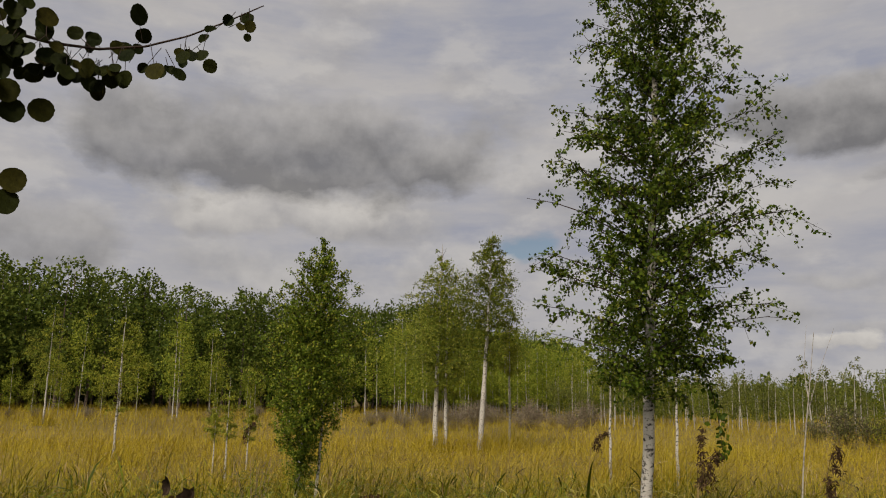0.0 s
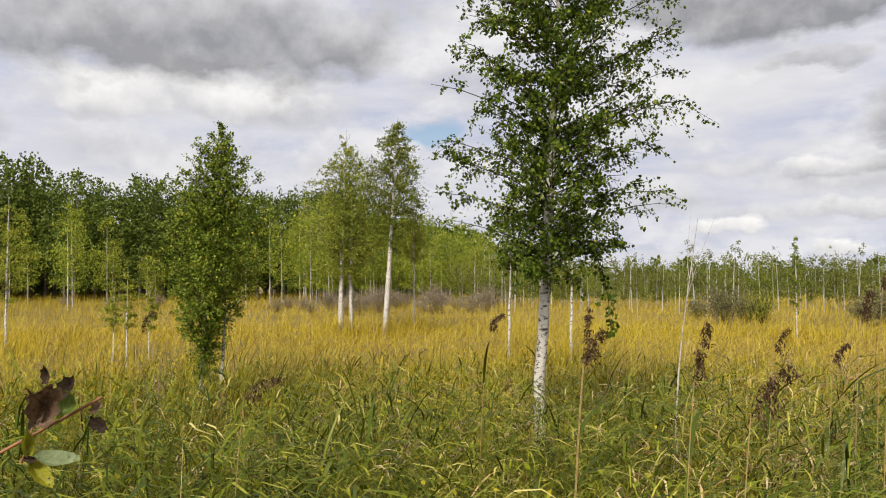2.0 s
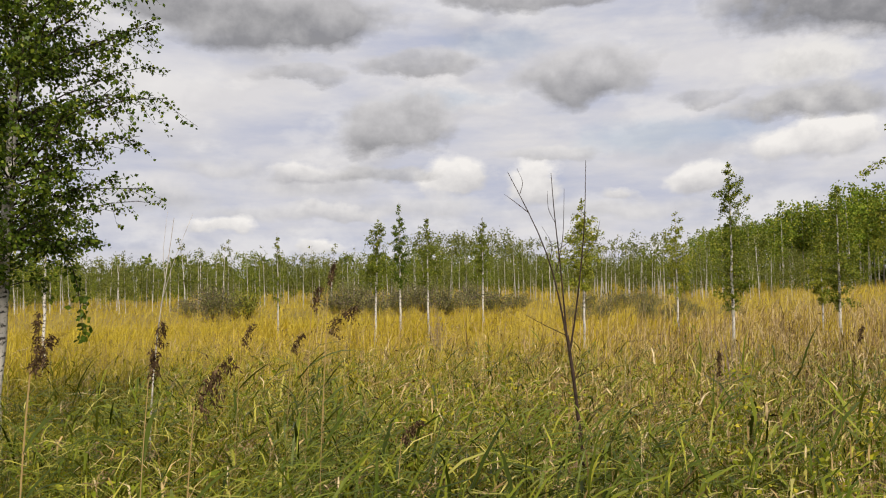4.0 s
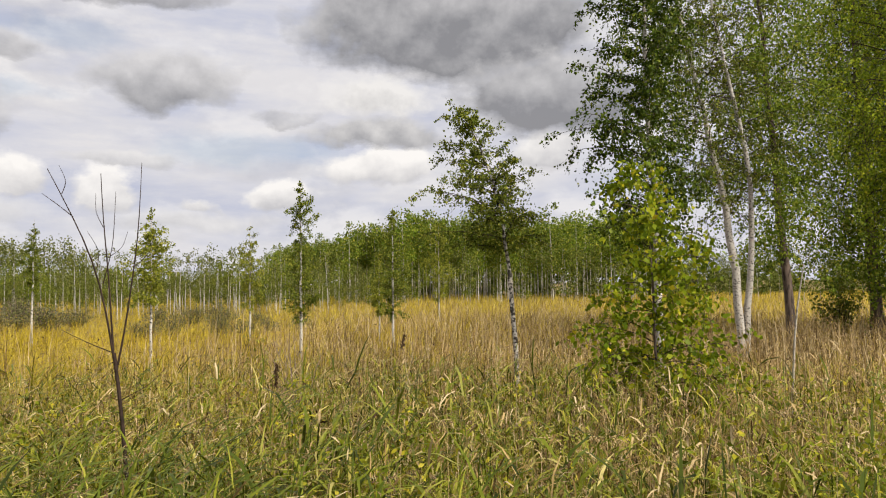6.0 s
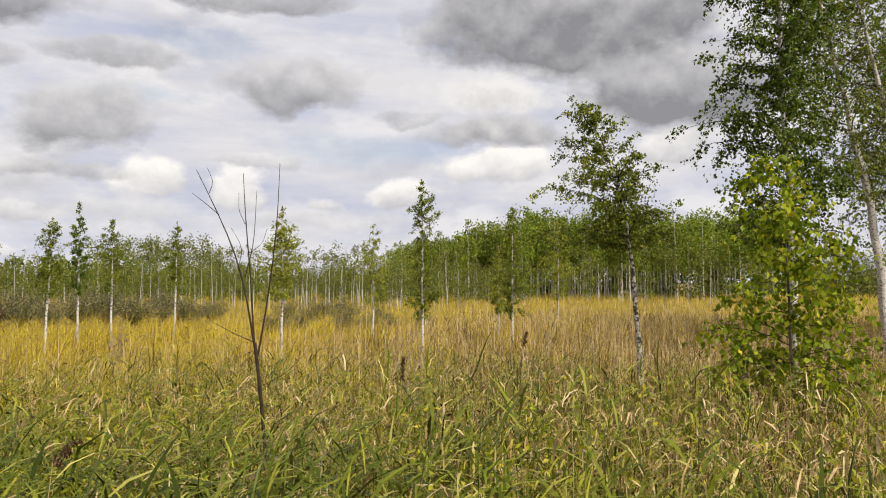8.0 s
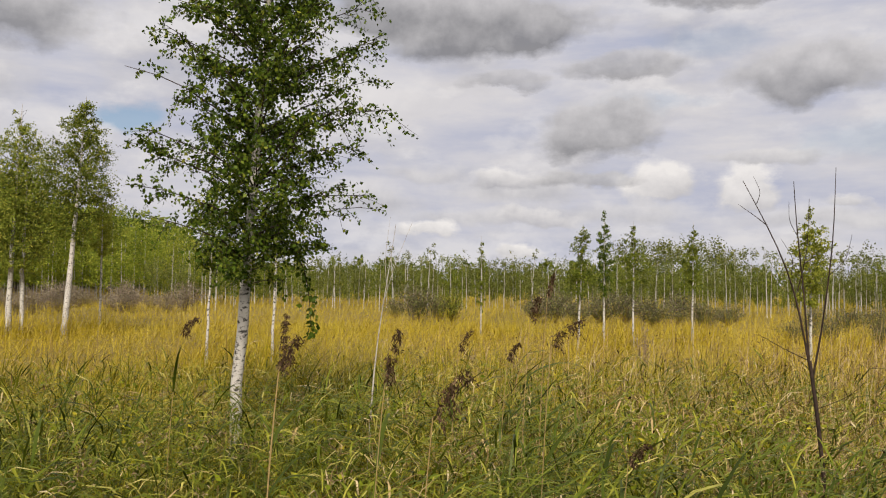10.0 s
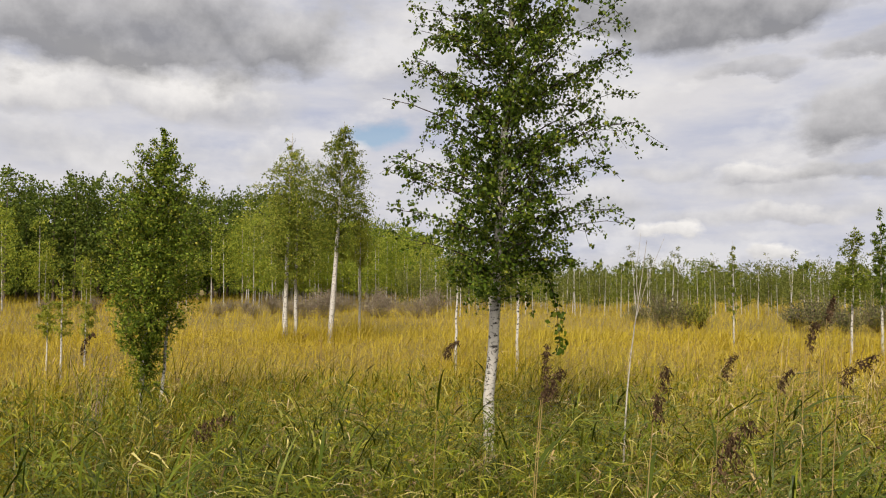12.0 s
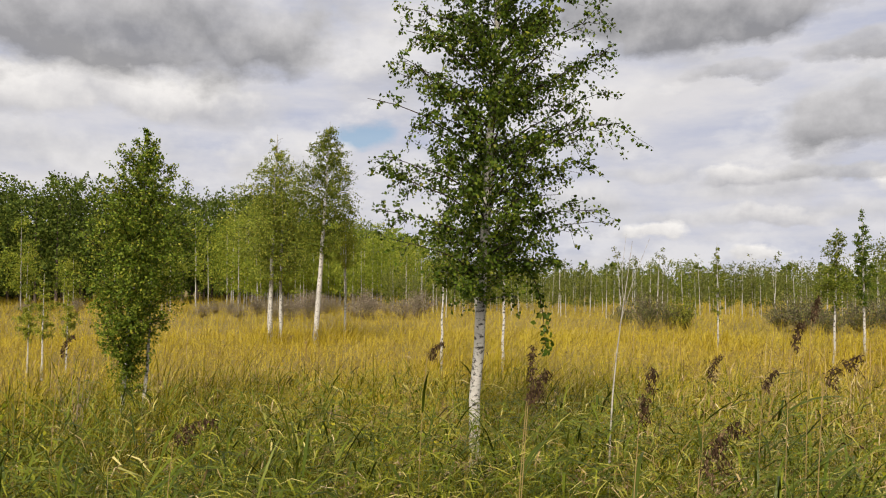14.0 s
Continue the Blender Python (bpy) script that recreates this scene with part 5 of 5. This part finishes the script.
# ---------------------------------------------------------------- reed plumes
def reed(x, y, top, seed, size=0.22, lean=0.4, spread=1.0):
    """A tall reed: culm, clasping leaves and a one-sided plume of drooping tassels that the wind combs out."""
    rng = np.random.default_rng(seed)
    root = new("reed")
    root.location = (x, y, 0)
    tagged(root, "tall reed with a drooping dark brown seed plume", "reed", "flowering reeds")
    w = np.array([math.sin(WIND), math.cos(WIND), 0])
    up = np.array([0, 0, 1.0])
    s = np.linspace(0, 1, 9)[:, None]
    axis = up * (size * (s - 0.35 * lean * s ** 2)) + w * (size * lean * s ** 1.8)
    off = axis[-1]
    foot = np.array([-off[0] - w[0] * 0.05, -off[1] - w[1] * 0.05, 0])
    z0 = top - off[2]
    culm = foot + up * (z0 * s - 0.05 * (1 - s)) + w * 0.05 * s ** 2.5
    v, q = tubes(culm[None], np.linspace(0.0026, 0.0014, 9)[None], 5)
    part_mesh("culm", mesh_from("culm", v, q, True), TAN, root)
    axis = axis + culm[-1]
    stalks, seeds = [], []
    n = 12
    for i in range(n):
        u = (i + rng.uniform(0, 0.8)) / n
        p = np.array([np.interp(u, s[:, 0], axis[:, c]) for c in range(3)])
        reach = size * spread * rng.uniform(0.3, 0.6) * (1.1 - 0.55 * u)
        out = w + np.array([rng.normal(0, 0.35), rng.normal(0, 0.35), 0])
        t = np.linspace(0, 1, 6)[:, None]
        line = p + out * reach * 0.75 * t ** 0.8 + up * reach * (0.5 * t - 1.15 * t ** 2)
        stalks.append(line)
        k = 22
        at = rng.uniform(0.15, 1, k)
        seeds.append(np.stack([np.interp(at, t[:, 0], line[:, c]) for c in range(3)], 1) + rng.normal(0, 0.004, (k, 3)))
    lines = np.concatenate([axis[None, ::2][:, :5]] + [ln[None, 1:] for ln in stalks])
    wood = tubes(lines, np.full(lines.shape[:2], 0.0007), 3)
    part_mesh("plume", mesh_from("plume", *join(wood, leaves(np.concatenate(seeds), 0.018, rng, 0.9, 0.3))), PLUME, root)
    n = 5
    hs = np.linspace(0.3, 0.8, n)
    st = np.stack([np.interp(hs, s[:, 0], culm[:, c]) for c in range(3)], 1)
    v, q = ribbons(st, WIND + rng.normal(0, 0.9, n), rng.normal(0.75, 0.25, n), rng.uniform(0.25, 0.42, n), rng.uniform(0.012, 0.02, n), rng.uniform(0.3, 1.4, n), 6, rng)
    part_mesh("leaves", mesh_from("leaves", v, q), REED, root)


for i, (x, y, top, size, lean, spread) in enumerate((
        (1.05, 2.79, 1.52, 0.22, 0.12, 0.25), (1.03, 2.62, 1.45, 0.13, 0.5, 0.8), (1.22, 2.25, 1.50, 0.19, 0.2, 0.5), (1.15, 1.75, 1.41, 0.15, 0.6, 0.9), (2.12, 2.33, 1.50, 0.15, 0.95, 0.8), (1.02, 3.89, 1.45, 0.11, 0.8, 0.7),
        (2.57, 3.77, 1.36, 0.14, 0.5, 0.6), (2.77, 3.55, 1.30, 0.13, 0.6, 0.5), (2.59, 3.06, 1.70, 0.12, 0.25, 0.5), (2.52, 3.10, 1.58, 0.13, 0.3, 0.8), (-0.10, 3.10, 1.24, 0.12, 1.2, 1.0), (-0.95, 5.25, 1.43, 0.16, 0.5, 0.4),
        (4.30, 1.73, 1.16, 0.14, 0.1, 0.2), (5.89, 1.38, 1.22, 0.12, 0.3, 0.5), (2.20, 2.06, 1.05, 0.10, 0.9, 0.8))):
    reed(x, y, top, 300 + i, size, lean, spread)


# ---------------------------------------------------------------- aspen boughs beside the path
def near_leaf_material(name, stops, rough=0.4, through_light=0.35, vein=1.25, blotch=(0.6, 1.35), spot=None, gloss=0.2):
    """A leaf seen close by: midrib, side veins, mottling and pale or dark damaged spots."""
    m, nt, N, L = shader(name)

    def math_(op, a, b=None, clamp=False):
        n = N("ShaderNodeMath")
        n.operation, n.use_clamp = op, clamp
        for k, v in ((0, a), (1, b)):
            if isinstance(v, (int, float)):
                n.inputs[k].default_value = v
            elif v is not None:
                L(v, n.inputs[k])
        return n.outputs[0]

    info = N("ShaderNodeObjectInfo")
    r = ramp_node(N, stops)
    L(info.outputs["Random"], r.inputs[0])
    tc = N("ShaderNodeTexCoord")
    n = N("ShaderNodeTexNoise")
    n.inputs["Scale"].default_value, n.inputs["Detail"].default_value = 4.0, 8
    n.inputs["Roughness"].default_value = 0.65
    L(tc.outputs["Object"], n.inputs["Vector"])
    k = N("ShaderNodeMapRange")
    k.inputs["From Min"].default_value, k.inputs["From Max"].default_value = 0.3, 0.7
    k.inputs["To Min"].default_value, k.inputs["To Max"].default_value = blotch
    L(n.outputs["Fac"], k.inputs["Value"])
    sep = N("ShaderNodeSeparateXYZ")
    L(tc.outputs["Object"], sep.inputs[0])
    ax = math_("ABSOLUTE", sep.outputs[0])
    rib = math_("SUBTRACT", 1.0, math_("MULTIPLY", ax, 70.0), True)
    run = math_("FRACT", math_("MULTIPLY", math_("SUBTRACT", sep.outputs[1], math_("MULTIPLY", ax, 0.9)), 7.0))
    side = math_("SUBTRACT", 1.0, math_("MULTIPLY", math_("ABSOLUTE", math_("SUBTRACT", run, 0.5)), 9.0), True)
    lines = math_("MAXIMUM", rib, math_("MULTIPLY", side, 0.6))
    value = math_("MULTIPLY", k.outputs[0], math_("ADD", 1.0, math_("MULTIPLY", lines, vein - 1.0)))
    hsv = N("ShaderNodeHueSaturation")
    L(value, hsv.inputs["Value"])
    L(r.outputs[0], hsv.inputs["Color"])
    col = hsv.outputs[0]
    if spot:
        n2 = N("ShaderNodeTexNoise")
        n2.inputs["Scale"].default_value, n2.inputs["Detail"].default_value = 7.0, 3
        L(tc.outputs["Object"], n2.inputs["Vector"])
        mx = N("ShaderNodeMix")
        mx.data_type = "RGBA"
        L(math_("MULTIPLY", math_("SUBTRACT", n2.outputs["Fac"], 0.63), 25.0, True), mx.inputs[0])
        L(col, mx.inputs[6])
        mx.inputs[7].default_value = (*spot, 1)
        col = mx.outputs[2]
    b = N("ShaderNodeBsdfPrincipled")
    b.inputs["Roughness"].default_value = rough
    b.inputs["Specular IOR Level"].default_value = gloss
    L(col, b.inputs["Base Color"])
    bp = N("ShaderNodeBump")
    bp.inputs["Strength"].default_value, bp.inputs["Distance"].default_value = 0.35, 0.002
    L(value, bp.inputs["Height"])
    L(bp.outputs[0], b.inputs["Normal"])
    t = N("ShaderNodeBsdfTranslucent")
    L(col, t.inputs["Color"])
    mix = N("ShaderNodeMixShader")
    mix.inputs[0].default_value = through_light
    L(b.outputs[0], mix.inputs[1])
    L(t.outputs[0], mix.inputs[2])
    out = N("ShaderNodeOutputMaterial")
    L(mix.outputs[0], out.inputs[0])
    return m


FRESH = near_leaf_material("fresh_aspen_leaf", [(0.0, (0.112, 0.165, 0.0375)), (0.7, (0.143, 0.203, 0.045)), (1.0, (0.21, 0.232, 0.0375))], spot=(0.315, 0.3, 0.188))
# near-black aspen leaf: shade on the overhanging boughs is put into its colour
SHADED = near_leaf_material("shaded_aspen_leaf", [(0.0, (0.007, 0.010, 0.002)), (0.7, (0.014, 0.017, 0.003)), (1.0, (0.032, 0.028, 0.005))], 0.6, 0.12, gloss=0.03)
YELLOW = near_leaf_material("yellow_aspen_leaf", [(0.0, (0.18, 0.188, 0.015)), (1.0, (0.27, 0.232, 0.0188))], spot=(0.0375, 0.03, 0.0112))
SILVER = near_leaf_material("pale_leaf_underside", [(0.0, (0.14, 0.17, 0.085)), (1.0, (0.18, 0.21, 0.11))], 0.6, 0.25, spot=(0.07, 0.09, 0.03))
WITHERED = near_leaf_material("withered_brown_leaf", [(0.0, (0.10, 0.06, 0.038)), (1.0, (0.16, 0.105, 0.07))], 0.85, 0.1, 0.5, (0.25, 1.5), (0.03, 0.018, 0.012))
BLACKENED = near_leaf_material("blackened_leaf", [(0.0, (0.016, 0.011, 0.008)), (1.0, (0.028, 0.019, 0.013))], 0.9, 0.0, 1.2, (0.3, 2.2), gloss=0.04)
RED_TWIG = bark_material("reddish_twig_bark", (0.26, 0.12, 0.06), (0.10, 0.05, 0.03), (60, 60, 60), 0.42, 0.66, 0.6, 0.2)


def leaf_shape(name, curl=0.15, fold=0.15, aspect=1.0, seed=0, torn=0.012):
    """A toothed round leaf of unit length, foot at the origin, tip along +y."""
    rng = random.Random(seed)
    bm = bmesh.new()
    n = 36

    def at(u, rr):
        a = 2 * math.pi * u
        r = 0.5 * (1 + 0.10 * max(0, math.cos(a)) ** 6) * rr
        r *= 1 + (0.02 * math.cos(14 * a) + rng.uniform(-torn, torn)) * (rr > 0.9)
        x, y = r * math.sin(a) * aspect, 0.5 + r * math.cos(a)
        return x, y, fold * abs(x) + curl * (y - 0.3) ** 2 + 0.02 * math.sin(9 * x + 7 * y)

    centre = bm.verts.new(at(0, 0))
    rings = [[bm.verts.new(at(k / n, rr)) for k in range(n)] for rr in (0.4, 0.75, 1.0)]
    for k in range(n):
        bm.faces.new((centre, rings[0][k], rings[0][(k + 1) % n]))
        for a, b in ((rings[0], rings[1]), (rings[1], rings[2])):
            bm.faces.new((a[k], b[k], b[(k + 1) % n], a[(k + 1) % n]))
    for f in bm.faces:
        f.smooth = True
    me = bpy.data.meshes.new(name)
    bm.to_mesh(me)
    bm.free()
    return me


LEAF_FLAT = leaf_shape("leaf", 0.12, 0.12, 1.0, 1)
LEAF_FOLD = leaf_shape("leaf", 0.5, 0.7, 0.9, 2)
LEAF_CURL = leaf_shape("leaf", 0.9, 1.0, 0.5, 3, 0.05)
LEAF_TORN = leaf_shape("leaf", 1.0, 0.7, 0.6, 4, 0.17)


def leaf_at(root, me, mat, foot, tip, facing, size, label=""):
    """A leaf under root: foot in the world, tip direction, the way its face looks."""
    y = Vector(tip).normalized()
    z = Vector(facing)
    z = (z - y * z.dot(y)).normalized()
    x = y.cross(z)
    key = (me.name, mat.name)
    if key not in LEAF_MESHES:
        LEAF_MESHES[key] = me.copy()
        LEAF_MESHES[key].materials.append(mat)
    ob = new("leaf", LEAF_MESHES[key])
    ob.parent = root
    m = Matrix((x, y, z)).transposed().to_4x4()
    m.translation = Vector(foot) - Vector(root.location)
    ob.matrix_basis = m @ Matrix.Diagonal((size, size, size, 1))
    if label:
        tagged(ob, label)
    return ob


LEAF_MESHES = {}


def bough(root, name, pts, ra, rb, mat):
    o = root.location
    p = stem_path([(x - o[0], y - o[1], z) for x, y, z in pts], 12)
    v, q = tubes(p[None], np.linspace(ra, rb, 12)[None], 8)
    part_mesh(name, mesh_from(name, v, q, True), mat, root)


def aspen_by_path():
    root = new("aspen_sapling")
    root.location = (-1.30, 1.30, 0)
    tagged(root, "aspen sapling by the path with overhanging boughs, some leaves withered", "aspen")
    bough(root, "stem", [(-1.30, 1.30, -0.1), (-1.31, 1.32, 1.2), (-1.32, 1.36, 2.2), (-1.34, 1.4, 2.8)], 0.018, 0.006, GREY_BARK)
    top = [(-1.33, 1.38, 2.45), (-1.1, 1.5, 2.40), (-0.90, 1.61, 2.35), (-0.76, 1.68, 2.335), (-0.67, 1.72, 2.36), (-0.59, 1.74, 2.39), (-0.51, 1.77, 2.45), (-0.39, 1.79, 2.53)]
    bough(root, "bough", top, 0.006, 0.0015, TWIG_BARK)
    bough(root, "bough", [(-1.32, 1.36, 2.2), (-1.1, 1.5, 2.18), (-0.9, 1.61, 2.07)], 0.004, 0.0015, TWIG_BARK)
    rng = random.Random(41)
    tp = stem_path(top, 40)
    back = Vector((0.35, -1, 0.1))
    # bough leaves, all in the colour darkened for shade
    for i in range(66):
        k = min(39, int(rng.triangular(13, 40, 23)))
        p = Vector(tp[k]) + Vector((rng.uniform(-0.02, 0.02), rng.uniform(-0.05, 0.05), 0))
        tip = Vector((rng.uniform(-0.7, 0.7), rng.uniform(-0.4, 0.4), rng.choice((-1.0, -1.0, -0.8, 0.5))))
        foot = p + tip.normalized() * rng.uniform(0.01, 0.06)
        bough(root, "petiole", [tuple(p), tuple((p + foot) / 2), tuple(foot)], 0.0009, 0.0007, TWIG_BARK)
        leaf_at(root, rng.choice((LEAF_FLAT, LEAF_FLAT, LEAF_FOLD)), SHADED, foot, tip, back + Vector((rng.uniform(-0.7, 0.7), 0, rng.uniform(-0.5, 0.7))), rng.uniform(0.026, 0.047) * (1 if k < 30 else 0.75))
    for x, y, z in ((-0.85, 1.63, 2.06), (-0.86, 1.63, 2.015), (-0.88, 1.62, 2.25), (-0.82, 1.65, 2.22), (-0.87, 1.63, 2.21)):
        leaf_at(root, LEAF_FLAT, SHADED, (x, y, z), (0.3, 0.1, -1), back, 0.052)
    for i in range(22):
        foot = (-0.86 + rng.uniform(-0.07, 0.06), 1.6 + rng.uniform(-0.06, 0.06), rng.uniform(2.2, 2.52))
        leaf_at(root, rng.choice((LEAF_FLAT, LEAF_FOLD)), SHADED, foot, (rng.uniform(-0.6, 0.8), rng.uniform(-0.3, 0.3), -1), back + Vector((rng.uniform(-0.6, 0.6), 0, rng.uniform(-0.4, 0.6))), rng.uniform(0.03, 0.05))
    # twig across the lower corner of the view
    tw = [(-1.31, 1.32, 1.2), (-0.75, 0.85, 1.33), (-0.45, 0.66, 1.40), (-0.31, 0.64, 1.445), (-0.26, 0.66, 1.472), (-0.23, 0.67, 1.489), (-0.205, 0.68, 1.515), (-0.185, 0.685, 1.528)]
    bough(root, "twig", tw, 0.0034, 0.0011, RED_TWIG)
    bough(root, "twig", [(-0.232, 0.669, 1.487), (-0.222, 0.67, 1.47), (-0.205, 0.672, 1.45)], 0.001, 0.0007, FRESH)
    bough(root, "twig", [(-0.236, 0.668, 1.484), (-0.232, 0.668, 1.495), (-0.229, 0.669, 1.51)], 0.001, 0.0007, RED_TWIG)
    me_to = Vector((0.35, -1, 0.15))
    leaf_at(root, LEAF_FLAT, FRESH, (-0.328, 0.615, 1.466), (0.55, 0.2, 0.5), me_to, 0.052, "large fresh green aspen leaf with pale damaged spots")
    leaf_at(root, LEAF_FLAT, FRESH, (-0.330, 0.63, 1.452), (0.2, 0.1, -1), me_to, 0.04)
    leaf_at(root, LEAF_TORN, WITHERED, (-0.228, 0.668, 1.509), (0.30, 0, 1), (0.4, -1, 0), 0.036, "curled withered brown leaf")
    leaf_at(root, LEAF_TORN, WITHERED, (-0.224, 0.671, 1.512), (0.1, 0, 1), (-0.7, -1, 0), 0.025)
    leaf_at(root, LEAF_TORN, BLACKENED, (-0.216, 0.674, 1.530), (0.75, 0, 0.5), (-0.4, -1, 0.2), 0.022)
    leaf_at(root, LEAF_TORN, BLACKENED, (-0.222, 0.672, 1.540), (0.3, 0, 1), (-0.4, -1, 0.2), 0.014)
    leaf_at(root, LEAF_FOLD, FRESH, (-0.211, 0.676, 1.517), (0.05, 0, 1), me_to, 0.018)
    leaf_at(root, LEAF_TORN, BLACKENED, (-0.194, 0.685, 1.512), (0.6, 0, -0.4), (0.2, -1, 0.1), 0.016)
    leaf_at(root, LEAF_TORN, WITHERED, (-0.194, 0.685, 1.517), (0.4, 0, 0.2), (0.2, -1, 0.5), 0.012)
    leaf_at(root, LEAF_CURL, YELLOW, (-0.231, 0.668, 1.488), (-0.25, 0, 1), (0.7, -1, 0.1), 0.018)
    leaf_at(root, LEAF_CURL, BLACKENED, (-0.234, 0.667, 1.487), (1, 0, -0.1), me_to, 0.010)
    leaf_at(root, LEAF_CURL, YELLOW, (-0.231, 0.668, 1.486), (0.55, 0, -1), (0.9, -1, 0.1), 0.024, "yellowing folded leaf")
    leaf_at(root, LEAF_CURL, SILVER, (-0.228, 0.669, 1.487), (1, 0.2, -0.45), (0.1, -0.6, 0.8), 0.028, "leaf showing its pale underside")
    leaf_at(root, LEAF_TORN, WITHERED, (-0.272, 0.66, 1.478), (0.35, 0, 0.8), (0.6, -1, 0.3), 0.020)
    leaf_at(root, LEAF_TORN, SILVER, (-0.268, 0.66, 1.477), (0.8, 0, 0.5), (0.1, -0.8, 0.7), 0.020)
    leaf_at(root, LEAF_FOLD, FRESH, (-0.282, 0.66, 1.474), (-0.1, 0, 0.8), me_to, 0.016)


aspen_by_path()
